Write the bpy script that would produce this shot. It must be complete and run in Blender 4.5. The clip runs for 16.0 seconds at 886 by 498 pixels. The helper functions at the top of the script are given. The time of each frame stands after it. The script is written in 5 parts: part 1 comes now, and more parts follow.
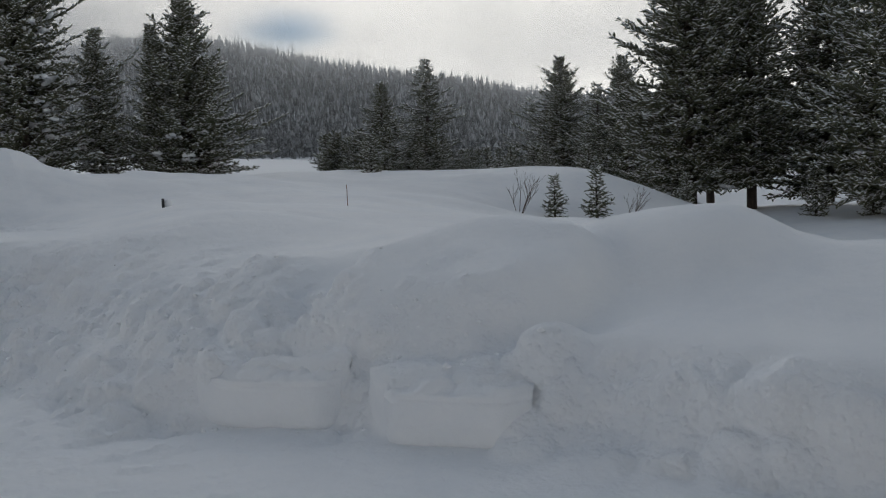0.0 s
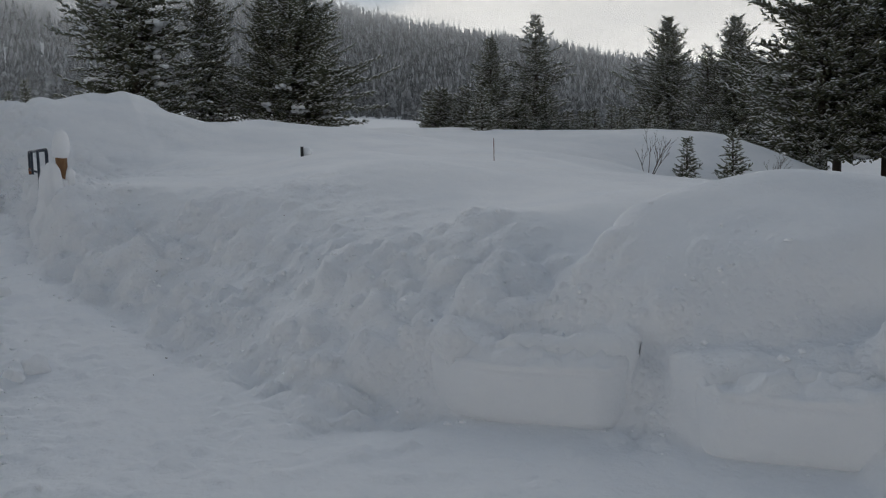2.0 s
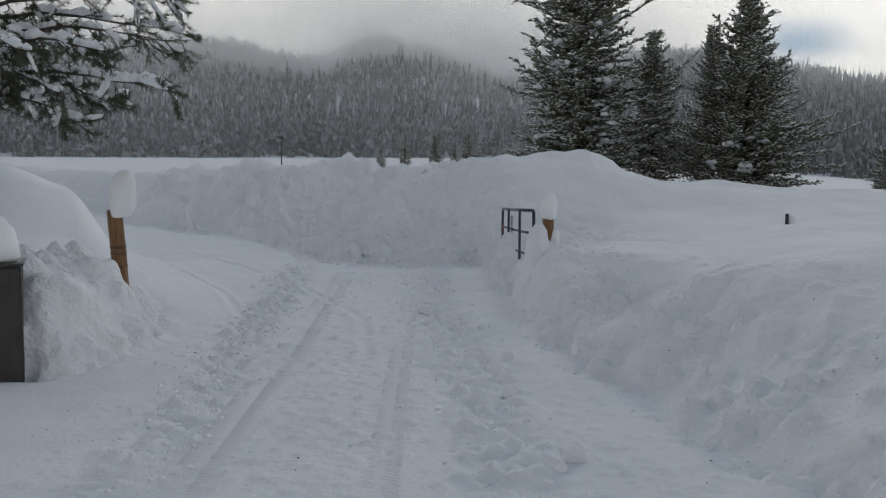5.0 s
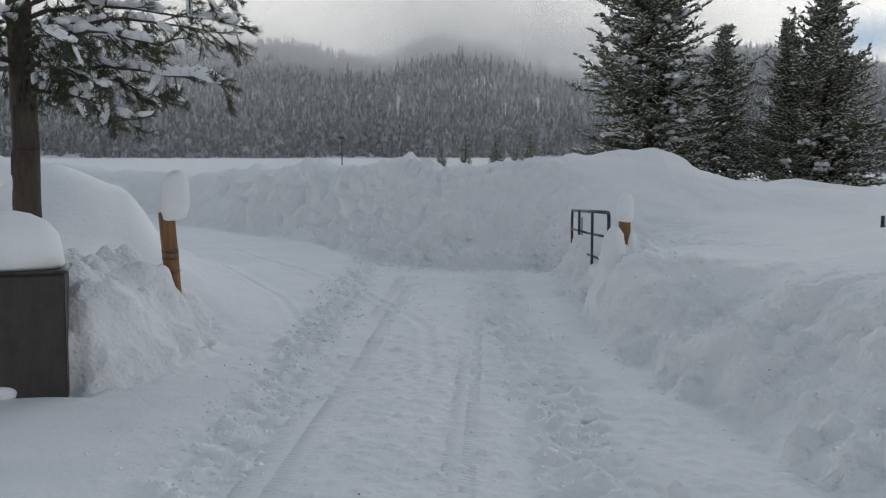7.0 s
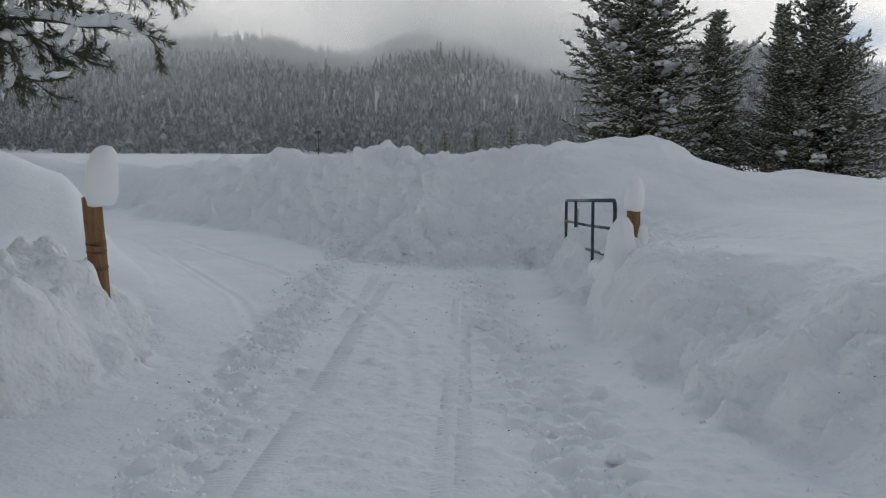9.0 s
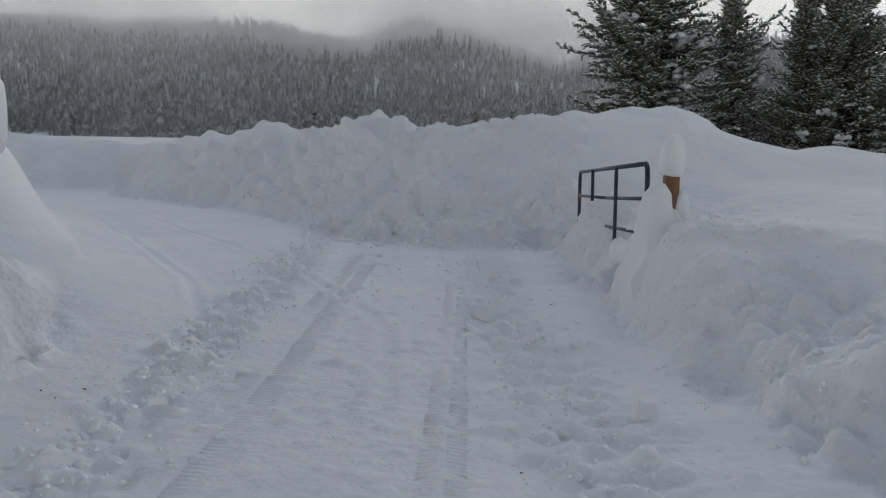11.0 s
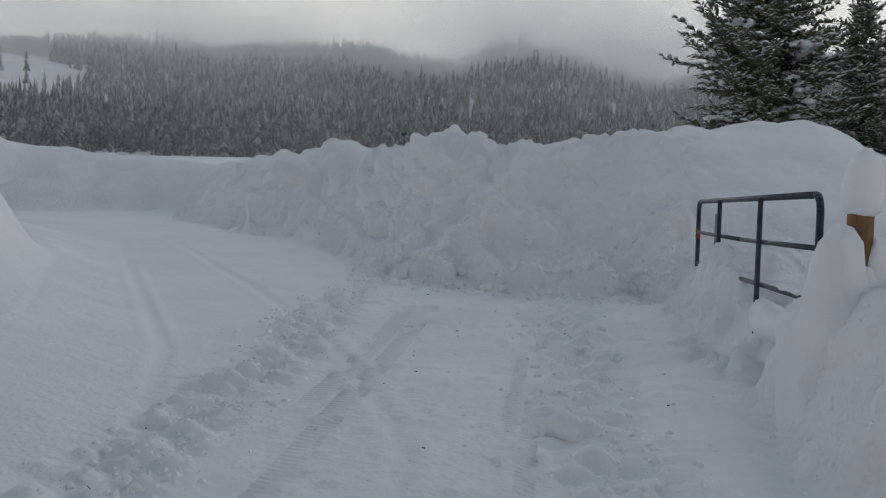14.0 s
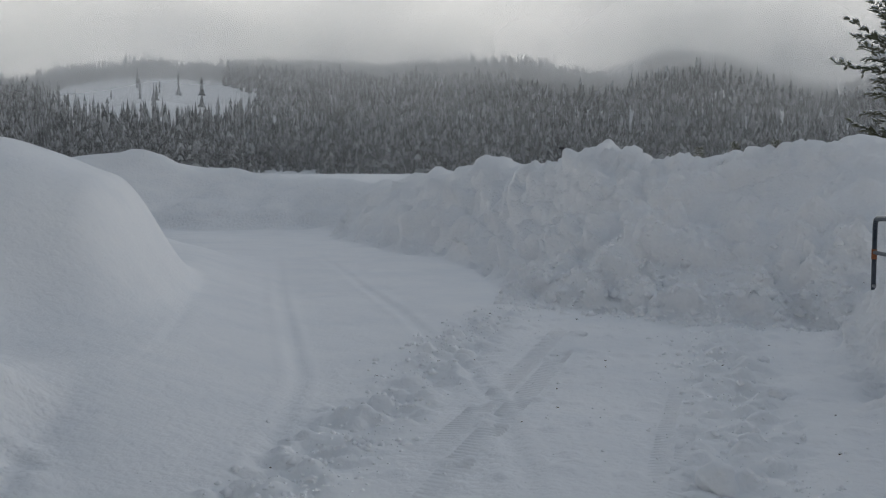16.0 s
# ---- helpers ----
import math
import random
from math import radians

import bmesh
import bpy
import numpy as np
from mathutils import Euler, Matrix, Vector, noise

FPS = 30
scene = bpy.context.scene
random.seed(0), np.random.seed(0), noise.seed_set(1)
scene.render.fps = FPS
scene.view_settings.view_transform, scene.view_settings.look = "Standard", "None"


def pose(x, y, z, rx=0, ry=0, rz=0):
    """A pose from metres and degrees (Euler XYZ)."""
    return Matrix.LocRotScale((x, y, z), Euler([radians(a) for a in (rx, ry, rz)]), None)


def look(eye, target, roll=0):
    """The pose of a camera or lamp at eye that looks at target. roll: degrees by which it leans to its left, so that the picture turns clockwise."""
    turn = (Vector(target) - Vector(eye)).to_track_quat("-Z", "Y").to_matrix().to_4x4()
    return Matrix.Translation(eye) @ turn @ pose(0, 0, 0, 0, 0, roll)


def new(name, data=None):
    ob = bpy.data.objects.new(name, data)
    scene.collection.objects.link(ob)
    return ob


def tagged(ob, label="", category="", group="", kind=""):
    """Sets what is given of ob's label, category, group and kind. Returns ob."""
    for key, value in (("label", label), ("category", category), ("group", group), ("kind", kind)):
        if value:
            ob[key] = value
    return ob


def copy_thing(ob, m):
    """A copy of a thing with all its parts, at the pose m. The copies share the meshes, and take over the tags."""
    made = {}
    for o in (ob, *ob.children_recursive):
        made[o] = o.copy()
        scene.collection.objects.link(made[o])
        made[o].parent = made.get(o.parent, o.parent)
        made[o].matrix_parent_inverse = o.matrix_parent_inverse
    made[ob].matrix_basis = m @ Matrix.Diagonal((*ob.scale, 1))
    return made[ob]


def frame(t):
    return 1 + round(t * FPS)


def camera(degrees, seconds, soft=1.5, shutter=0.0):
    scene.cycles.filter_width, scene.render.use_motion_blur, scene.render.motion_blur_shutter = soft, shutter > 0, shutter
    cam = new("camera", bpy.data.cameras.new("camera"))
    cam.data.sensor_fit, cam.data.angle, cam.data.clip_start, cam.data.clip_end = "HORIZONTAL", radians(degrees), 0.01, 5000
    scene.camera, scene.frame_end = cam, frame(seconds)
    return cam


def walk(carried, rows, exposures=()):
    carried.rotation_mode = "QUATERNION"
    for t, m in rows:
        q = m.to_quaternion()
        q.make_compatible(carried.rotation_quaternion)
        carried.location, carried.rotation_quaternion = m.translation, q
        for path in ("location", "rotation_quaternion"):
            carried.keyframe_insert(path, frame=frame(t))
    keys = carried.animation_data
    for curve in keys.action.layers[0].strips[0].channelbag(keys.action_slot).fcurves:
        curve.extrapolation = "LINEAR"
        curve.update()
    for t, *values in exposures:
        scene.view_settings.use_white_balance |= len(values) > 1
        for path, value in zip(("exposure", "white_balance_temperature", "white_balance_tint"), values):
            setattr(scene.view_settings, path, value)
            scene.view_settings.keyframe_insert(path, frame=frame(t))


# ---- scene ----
cam = camera(47.0, 16.0, soft=1.2)
PATH = [
    (0, (1.975, -1.221, 1.878), (2.905, 0.540, 1.690), -2.78),
    (0.5, (1.848, -0.523, 1.784), (2.756, 1.249, 1.592), -2.57),
    (1, (1.733, 0.068, 1.710), (2.624, 1.849, 1.516), -2.61),
    (1.5, (1.624, 0.480, 1.698), (2.481, 2.274, 1.484), -1.95),
    (2, (1.451, 0.822, 1.708), (2.241, 2.642, 1.454), -1.24),
    (2.5, (1.389, 1.210, 1.689), (2.150, 3.042, 1.429), -1.18),
    (3, (1.224, 1.476, 1.682), (1.915, 3.334, 1.415), -0.89),
    (3.5, (1.061, 1.699, 1.713), (1.649, 3.592, 1.447), -0.31),
    (4, (0.922, 1.870, 1.773), (1.359, 3.807, 1.533), 0.01),
    (4.5, (0.726, 1.826, 1.827), (0.968, 3.801, 1.630), -0.18),
    (5, (0.621, 1.842, 1.877), (0.646, 3.836, 1.735), -0.09),
    (5.2, (0.581, 1.902, 1.887), (0.534, 3.897, 1.762), 0.01),
    (7.3, (0.505, 2.938, 1.873), (0.413, 4.930, 1.730), -0.22),
    (7.5, (0.493, 3.152, 1.854), (0.404, 5.145, 1.713), -0.32),
    (8, (0.386, 3.629, 1.828), (0.310, 5.622, 1.686), -0.39),
    (8.5, (0.438, 4.051, 1.775), (0.382, 6.045, 1.630), -0.16),
    (9, (0.395, 4.502, 1.705), (0.346, 6.496, 1.557), -0.07),
    (11.5, (0.414, 7.306, 1.365), (0.364, 9.298, 1.192), 0.74),
    (12, (0.441, 7.851, 1.375), (0.378, 9.844, 1.212), 0.78),
    (12.5, (0.469, 8.339, 1.392), (0.384, 10.331, 1.240), 0.82),
    (13, (0.518, 8.855, 1.398), (0.398, 10.847, 1.255), 1.01),
    (13.5, (0.483, 9.377, 1.410), (0.321, 11.365, 1.273), 0.96),
    (14, (0.522, 9.878, 1.432), (0.292, 11.861, 1.300), 0.92),
    (14.5, (0.477, 10.224, 1.471), (0.144, 12.192, 1.349), 0.68),
    (15, (0.504, 10.369, 1.489), (0.093, 12.323, 1.376), 0.45),
    (15.5, (0.563, 10.368, 1.490), (0.085, 12.307, 1.384), 0.11),
    (16, (0.590, 10.318, 1.499), (0.053, 12.242, 1.392), 0.04),
]
EXPOSURE = -0.86
walk(cam, [(t, look(eye, target, roll)) for t, eye, target, roll in PATH],
     [(0, EXPOSURE - 0.16), (3.5, EXPOSURE - 0.16), (5, EXPOSURE + 0.02), (7.5, EXPOSURE + 0.23), (9, EXPOSURE + 0.13), (12.5, EXPOSURE - 0.01), (16, EXPOSURE - 0.04)])

# ---------------------------------------------------------------- light
SUN_AZ, SUN_EL = radians(-18), radians(34)      # behind the clouds, ahead above the gate road
SUN_DIR = Vector((-math.sin(SUN_AZ) * math.cos(SUN_EL), math.cos(SUN_AZ) * math.cos(SUN_EL), math.sin(SUN_EL)))


def build_world():
    w = bpy.data.worlds.new("winter_sky")
    scene.world = w
    w.use_nodes = True
    nt = w.node_tree
    nt.nodes.clear()
    N, L = nt.nodes.new, nt.links.new
    out, mixb = N("ShaderNodeOutputWorld"), N("ShaderNodeMixShader")
    sky = N("ShaderNodeTexSky")
    sky.sky_type, sky.sun_disc = "NISHITA", False
    sky.sun_elevation, sky.sun_rotation = SUN_EL, -SUN_AZ
    bsky, bcl = N("ShaderNodeBackground"), N("ShaderNodeBackground")
    bsky.inputs["Strength"].default_value = 0.13
    deep = N("ShaderNodeMixRGB")
    deep.blend_type = "MULTIPLY"
    deep.inputs["Fac"].default_value, deep.inputs["Color2"].default_value = 1.0, (0.42, 0.66, 1.0, 1)
    L(sky.outputs[0], deep.inputs["Color1"])
    L(deep.outputs[0], bsky.inputs["Color"])
    tc, mp = N("ShaderNodeTexCoord"), N("ShaderNodeMapping")
    mp.inputs["Scale"].default_value, mp.inputs["Location"].default_value = (2.2, 2.2, 6.5), SKY_SHIFT
    L(tc.outputs["Generated"], mp.inputs["Vector"])
    noi = N("ShaderNodeTexNoise")
    noi.inputs["Scale"].default_value, noi.inputs["Detail"].default_value = 1.3, 7
    noi.inputs["Roughness"].default_value, noi.inputs["Distortion"].default_value = 0.5, 0.3
    L(mp.outputs[0], noi.inputs["Vector"])
    # mostly closed cloud with a few openings
    ramp = N("ShaderNodeValToRGB")
    ramp.color_ramp.elements[0].position, ramp.color_ramp.elements[1].position = 0.24, 0.34
    L(noi.outputs["Fac"], ramp.inputs["Fac"])
    # darker and lighter cloud
    n2 = N("ShaderNodeTexNoise")
    n2.inputs["Scale"].default_value, n2.inputs["Detail"].default_value, n2.inputs["Distortion"].default_value = 2.6, 6, 0.6
    mp2 = N("ShaderNodeMapping")
    mp2.inputs["Scale"].default_value, mp2.inputs["Location"].default_value = (1.0, 1.0, 3.2), (3.1, 1.7, 0.4)
    L(tc.outputs["Generated"], mp2.inputs["Vector"])
    L(mp2.outputs[0], n2.inputs["Vector"])
    r2 = N("ShaderNodeValToRGB")
    e = r2.color_ramp.elements
    e[0].position, e[0].color = 0.30, (0.80, 0.785, 0.76, 1)
    e[1].position, e[1].color = 0.70, (1.05, 1.02, 0.95, 1)
    L(n2.outputs["Fac"], r2.inputs["Fac"])
    # higher up the cloud is thinner and lets the blue through
    sep, up = N("ShaderNodeSeparateXYZ"), N("ShaderNodeMapRange")
    L(tc.outputs["Generated"], sep.inputs[0])
    up.interpolation_type = "SMOOTHSTEP"
    for k, v in zip(("From Min", "From Max", "To Min", "To Max"), (0.14, 0.5, 0.0, 1.0)):
        up.inputs[k].default_value = v
    L(sep.outputs["Z"], up.inputs["Value"])
    hi = N("ShaderNodeMixRGB")
    hi.inputs["Color2"].default_value = (0.155, 0.185, 0.225, 1)
    L(up.outputs[0], hi.inputs["Fac"])
    L(r2.outputs[0], hi.inputs["Color1"])
    # brighter round the hidden sun
    dot = N("ShaderNodeVectorMath")
    dot.operation = "DOT_PRODUCT"
    dot.inputs[1].default_value = SUN_DIR
    L(tc.outputs["Generated"], dot.inputs[0])
    glow = N("ShaderNodeMapRange")
    glow.interpolation_type = "SMOOTHSTEP"
    for k, v in zip(("From Min", "From Max", "To Min", "To Max"), (-0.1, 0.95, CLOUD[0], CLOUD[1])):
        glow.inputs[k].default_value = v
    L(dot.outputs["Value"], glow.inputs["Value"])
    L(hi.outputs[0], bcl.inputs["Color"])
    L(glow.outputs[0], bcl.inputs["Strength"])
    # one rift of clear sky low above the ridge
    gap = N("ShaderNodeVectorMath")
    gap.operation = "DISTANCE"
    mp3 = N("ShaderNodeMapping")
    mp3.inputs["Scale"].default_value = (1.0, 1.0, 2.4)
    L(tc.outputs["Generated"], mp3.inputs["Vector"])
    L(mp3.outputs[0], gap.inputs[0])
    gap.inputs[1].default_value = (math.sin(radians(19.8)) * 0.993, math.cos(radians(19.8)) * 0.993, 0.122 * 2.4)
    wisp = N("ShaderNodeMath")
    wisp.operation = "MULTIPLY_ADD"
    wisp.inputs[1].default_value, wisp.inputs[2].default_value = 0.16, -0.08
    L(n2.outputs["Fac"], wisp.inputs[0])
    add = N("ShaderNodeMath")
    add.operation = "ADD"
    L(gap.outputs["Value"], add.inputs[0])
    L(wisp.outputs[0], add.inputs[1])
    rift = N("ShaderNodeMapRange")
    rift.interpolation_type = "SMOOTHSTEP"
    for k, v in zip(("From Min", "From Max", "To Min", "To Max"), (0.0, 0.075, 0.0, 1.0)):
        rift.inputs[k].default_value = v
    L(add.outputs[0], rift.inputs["Value"])
    least = N("ShaderNodeMath")
    least.operation = "MINIMUM"
    L(rift.outputs[0], least.inputs[0])
    L(ramp.outputs[0], least.inputs[1])
    L(least.outputs[0], mixb.inputs["Fac"])
    L(bsky.outputs[0], mixb.inputs[1])
    L(bcl.outputs[0], mixb.inputs[2])
    L(mixb.outputs[0], out.inputs["Surface"])


SKY_SHIFT = (0.0, 0.0, 0.0)
CLOUD = (1.55, 3.1)
build_world()
sun_data = bpy.data.lights.new("sun", "SUN")
sun_data.energy, sun_data.angle, sun_data.color = 0.48, radians(28), (1.0, 0.95, 0.88)
sun = new("sun", sun_data)
sun.matrix_world = look(SUN_DIR * 50, (0, 0, 0))


# ---------------------------------------------------------------- materials
def material(name, rough=0.8, metal=0.0):
    m = bpy.data.materials.new(name)
    m.use_nodes = True
    nt = m.node_tree
    b = nt.nodes["Principled BSDF"]
    b.inputs["Roughness"].default_value, b.inputs["Metallic"].default_value = rough, metal
    return m, nt, b


def noise_colour(nt, b, stops, scale, detail=5, rough=0.6, stretch=(1, 1, 1), bump=0.0, bump_scale=None, dist=0.01, coord="Object"):
    """Colour from noise through a ramp, and a bump of a finer noise."""
    N, L = nt.nodes.new, nt.links.new
    tc, mp = N("ShaderNodeTexCoord"), N("ShaderNodeMapping")
    mp.inputs["Scale"].default_value = stretch
    L(tc.outputs[coord], mp.inputs["Vector"])
    n = N("ShaderNodeTexNoise")
    n.inputs["Scale"].default_value, n.inputs["Detail"].default_value, n.inputs["Roughness"].default_value = scale, detail, rough
    L(mp.outputs[0], n.inputs["Vector"])
    r = N("ShaderNodeValToRGB")
    while len(r.color_ramp.elements) < len(stops):
        r.color_ramp.elements.new(0.5)
    for el, (p, c) in zip(r.color_ramp.elements, stops):
        el.position, el.color = p, (*c, 1)
    L(n.outputs["Fac"], r.inputs["Fac"])
    L(r.outputs[0], b.inputs["Base Color"])
    if bump:
        nb = N("ShaderNodeTexNoise")
        nb.inputs["Scale"].default_value, nb.inputs["Detail"].default_value = bump_scale or scale * 4, 4
        L(mp.outputs[0], nb.inputs["Vector"])
        bp = N("ShaderNodeBump")
        bp.inputs["Strength"].default_value, bp.inputs["Distance"].default_value = bump, dist
        L(nb.outputs["Fac"], bp.inputs["Height"])
        L(bp.outputs[0], b.inputs["Normal"])
    return r


def backlit(nt, b, share):
    """Thin needles let some of the light through."""
    N, L = nt.nodes.new, nt.links.new
    tl, mix = N("ShaderNodeBsdfTranslucent"), N("ShaderNodeMixShader")
    L(b.inputs["Base Color"].links[0].from_socket, tl.inputs["Color"])
    mix.inputs["Fac"].default_value = share
    L(b.outputs[0], mix.inputs[1])
    L(tl.outputs[0], mix.inputs[2])
    L(mix.outputs[0], nt.nodes["Material Output"].inputs["Surface"])


def make_materials():
    M = {}
    m, nt, b = material("snow", 0.65)
    noise_colour(nt, b, [(0.3, (0.79, 0.815, 0.85)), (0.5, (0.845, 0.86, 0.885)), (0.7, (0.88, 0.89, 0.905))], 0.9, 8, 0.7)
    N, L = nt.nodes.new, nt.links.new
    tc, prev = N("ShaderNodeTexCoord"), None
    for scale, strength, dist, det in ((3.2, 0.22, 0.05, 5), (14.0, 0.60, 0.018, 6), (60.0, 0.55, 0.007, 4)):
        n, bp = N("ShaderNodeTexNoise"), N("ShaderNodeBump")
        n.inputs["Scale"].default_value, n.inputs["Detail"].default_value, n.inputs["Roughness"].default_value = scale, det, 0.62
        bp.inputs["Strength"].default_value, bp.inputs["Distance"].default_value = strength, dist
        L(tc.outputs["Object"], n.inputs["Vector"])
        L(n.outputs["Fac"], bp.inputs["Height"])
        if prev:
            L(prev.outputs[0], bp.inputs["Normal"])
        prev = bp
    # crumbs of broken crust, where the snow has been ploughed or driven on
    att = N("ShaderNodeAttribute")
    att.attribute_name = "crumbled"
    for scale, dist in ((7.0, 0.035), (19.0, 0.026)):
        vo, mr, mul, bp = N("ShaderNodeTexVoronoi"), N("ShaderNodeMapRange"), N("ShaderNodeMath"), N("ShaderNodeBump")
        vo.inputs["Scale"].default_value, vo.inputs["Randomness"].default_value = scale, 1.0
        L(tc.outputs["Object"], vo.inputs["Vector"])
        for k, v in zip(("From Min", "From Max", "To Min", "To Max"), (0.15, 0.62, 1.0, 0.0)):
            mr.inputs[k].default_value = v
        mr.interpolation_type = "SMOOTHSTEP"
        L(vo.outputs["Distance"], mr.inputs["Value"])
        mul.operation = "MULTIPLY"
        L(mr.outputs[0], mul.inputs[0])
        L(att.outputs["Fac"], mul.inputs[1])
        bp.inputs["Strength"].default_value, bp.inputs["Distance"].default_value = 0.36, dist
        L(mul.outputs[0], bp.inputs["Height"])
        L(prev.outputs[0], bp.inputs["Normal"])
        prev = bp
    L(prev.outputs[0], b.inputs["Normal"])
    b.inputs["Specular IOR Level"].default_value = 0.25
    # light soaks through snow and fills its hollows
    b.inputs["Subsurface Weight"].default_value, b.inputs["Subsurface Scale"].default_value = 0.45, 0.014
    b.subsurface_method = "BURLEY"
    b.inputs["Subsurface Radius"].default_value = (1.0, 1.0, 1.0)
    M["snow"] = m
    m, nt, b = material("cap_snow", 0.6)
    noise_colour(nt, b, [(0.3, (0.84, 0.86, 0.89)), (0.7, (0.88, 0.89, 0.91))], 3, 5, 0.6, bump=0.25, bump_scale=30, dist=0.01)
    b.inputs["Specular IOR Level"].default_value = 0.25
    b.subsurface_method = "BURLEY"
    b.inputs["Subsurface Weight"].default_value, b.inputs["Subsurface Scale"].default_value = 0.6, 0.012
    b.inputs["Subsurface Radius"].default_value = (1.0, 1.0, 1.0)
    M["cap_snow"] = m
    m, nt, b = material("frosted_hazed_forest", 0.9)
    # needles under a dusting of snow, tree by tree, greyed to paint in haze
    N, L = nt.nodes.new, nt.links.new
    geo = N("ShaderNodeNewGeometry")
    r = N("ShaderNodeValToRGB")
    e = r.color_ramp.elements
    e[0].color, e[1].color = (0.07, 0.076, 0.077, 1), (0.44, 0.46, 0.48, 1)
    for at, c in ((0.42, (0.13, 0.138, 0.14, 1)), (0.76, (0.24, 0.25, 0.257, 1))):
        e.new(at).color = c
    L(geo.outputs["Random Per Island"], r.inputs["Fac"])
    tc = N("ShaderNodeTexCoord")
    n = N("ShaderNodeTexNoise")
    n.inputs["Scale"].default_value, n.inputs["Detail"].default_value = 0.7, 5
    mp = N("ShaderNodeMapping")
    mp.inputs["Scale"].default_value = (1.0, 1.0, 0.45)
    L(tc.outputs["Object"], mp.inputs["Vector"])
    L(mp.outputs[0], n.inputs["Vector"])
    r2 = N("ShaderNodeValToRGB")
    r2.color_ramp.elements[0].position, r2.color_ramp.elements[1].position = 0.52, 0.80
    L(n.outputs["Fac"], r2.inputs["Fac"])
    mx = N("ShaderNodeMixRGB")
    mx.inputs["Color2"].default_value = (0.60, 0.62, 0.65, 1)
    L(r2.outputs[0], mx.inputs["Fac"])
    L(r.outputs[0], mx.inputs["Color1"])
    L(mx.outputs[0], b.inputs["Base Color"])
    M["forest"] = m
    m, nt, b = material("fir_needles", 0.75)
    noise_colour(nt, b, [(0.3, (0.055, 0.064, 0.036)), (0.48, (0.105, 0.112, 0.062)), (0.60, (0.17, 0.165, 0.115)), (0.72, (0.50, 0.51, 0.52))], 3.5, 6, 0.7)
    M["needles"] = m
    m, nt, b = material("pine_needles", 0.7)
    noise_colour(nt, b, [(0.3, (0.03, 0.042, 0.02)), (0.6, (0.06, 0.075, 0.033)), (0.8, (0.11, 0.10, 0.05))], 2.2, 5)
    backlit(nt, b, 0.25)
    M["pine"] = m
    m, nt, b = material("bark", 0.9)
    noise_colour(nt, b, [(0.3, (0.035, 0.028, 0.024)), (0.6, (0.09, 0.07, 0.055)), (0.8, (0.16, 0.12, 0.09))], 9, 6, 0.7, (1, 1, 0.25), bump=0.9, bump_scale=14, dist=0.03)
    M["bark"] = m
    m, nt, b = material("weathered_wood", 0.8)
    noise_colour(nt, b, [(0.3, (0.13, 0.065, 0.03)), (0.55, (0.24, 0.13, 0.06)), (0.75, (0.34, 0.21, 0.11))], 7, 7, 0.7, (3, 3, 0.35), bump=0.5, bump_scale=30, dist=0.006)
    M["wood"] = m
    m, nt, b = material("gate_steel", 0.45, 0.6)
    noise_colour(nt, b, [(0.35, (0.035, 0.045, 0.065)), (0.65, (0.075, 0.085, 0.105)), (0.8, (0.14, 0.13, 0.13))], 6, 6, 0.7, bump=0.15, bump_scale=80, dist=0.002)
    M["steel"] = m
    m, nt, b = material("rust", 0.85)
    noise_colour(nt, b, [(0.3, (0.12, 0.04, 0.02)), (0.7, (0.33, 0.12, 0.05))], 14, 6)
    M["rust"] = m
    m, nt, b = material("box_panel", 0.6, 0.1)
    noise_colour(nt, b, [(0.3, (0.030, 0.026, 0.025)), (0.6, (0.055, 0.048, 0.045)), (0.85, (0.10, 0.088, 0.08))], 5, 8, 0.75, (1, 1, 0.6), bump=0.2, bump_scale=45, dist=0.004)
    M["panel"] = m
    m, nt, b = material("lid_metal", 0.4, 0.7)
    noise_colour(nt, b, [(0.3, (0.03, 0.035, 0.035)), (0.7, (0.07, 0.075, 0.07))], 8, 5)
    M["lid"] = m
    m, nt, b = material("galvanised", 0.45, 0.8)
    noise_colour(nt, b, [(0.3, (0.30, 0.31, 0.32)), (0.7, (0.45, 0.45, 0.46))], 12, 5)
    M["galvanised"] = m
    m, nt, b = material("dark_plastic", 0.6)
    noise_colour(nt, b, [(0.3, (0.02, 0.02, 0.022)), (0.7, (0.045, 0.045, 0.05))], 20, 4)
    M["black"] = m
    m, nt, b = material("stake_orange", 0.55)
    noise_colour(nt, b, [(0.3, (0.16, 0.055, 0.04)), (0.7, (0.27, 0.10, 0.06))], 20, 4)
    M["stake"] = m
    m, nt, b = material("twig", 0.85)
    noise_colour(nt, b, [(0.3, (0.07, 0.05, 0.04)), (0.7, (0.16, 0.12, 0.09))], 15, 4)
    M["twig"] = m
    return M


MAT = make_materials()


def link_mesh(name, verts, faces, mat, parent=None, smooth=False, label=""):
    me = bpy.data.meshes.new(name)
    me.from_pydata([tuple(v) for v in verts], [], faces)
    me.materials.append(mat)
    if smooth:
        me.polygons.foreach_set("use_smooth", [True] * len(me.polygons))
    ob = new(name, me)
    if parent:
        ob.parent = parent
    if label:
        ob["label"] = label
    return ob


def part(name, bm, mat, parent=None, label="", smooth=True):
    me = bpy.data.meshes.new(name)
    bm.to_mesh(me)
    bm.free()
    me.materials.append(mat)
    if smooth:
        me.polygons.foreach_set("use_smooth", [True] * len(me.polygons))
    ob = new(name, me)
    if parent:
        ob.parent = parent
    if label:
        ob["label"] = label
    return ob


# ---------------------------------------------------------------- ground
def S(a, b, v):
    t = np.clip((v - a) / (b - a), 0, 1)
    return t * t * (3 - 2 * t)


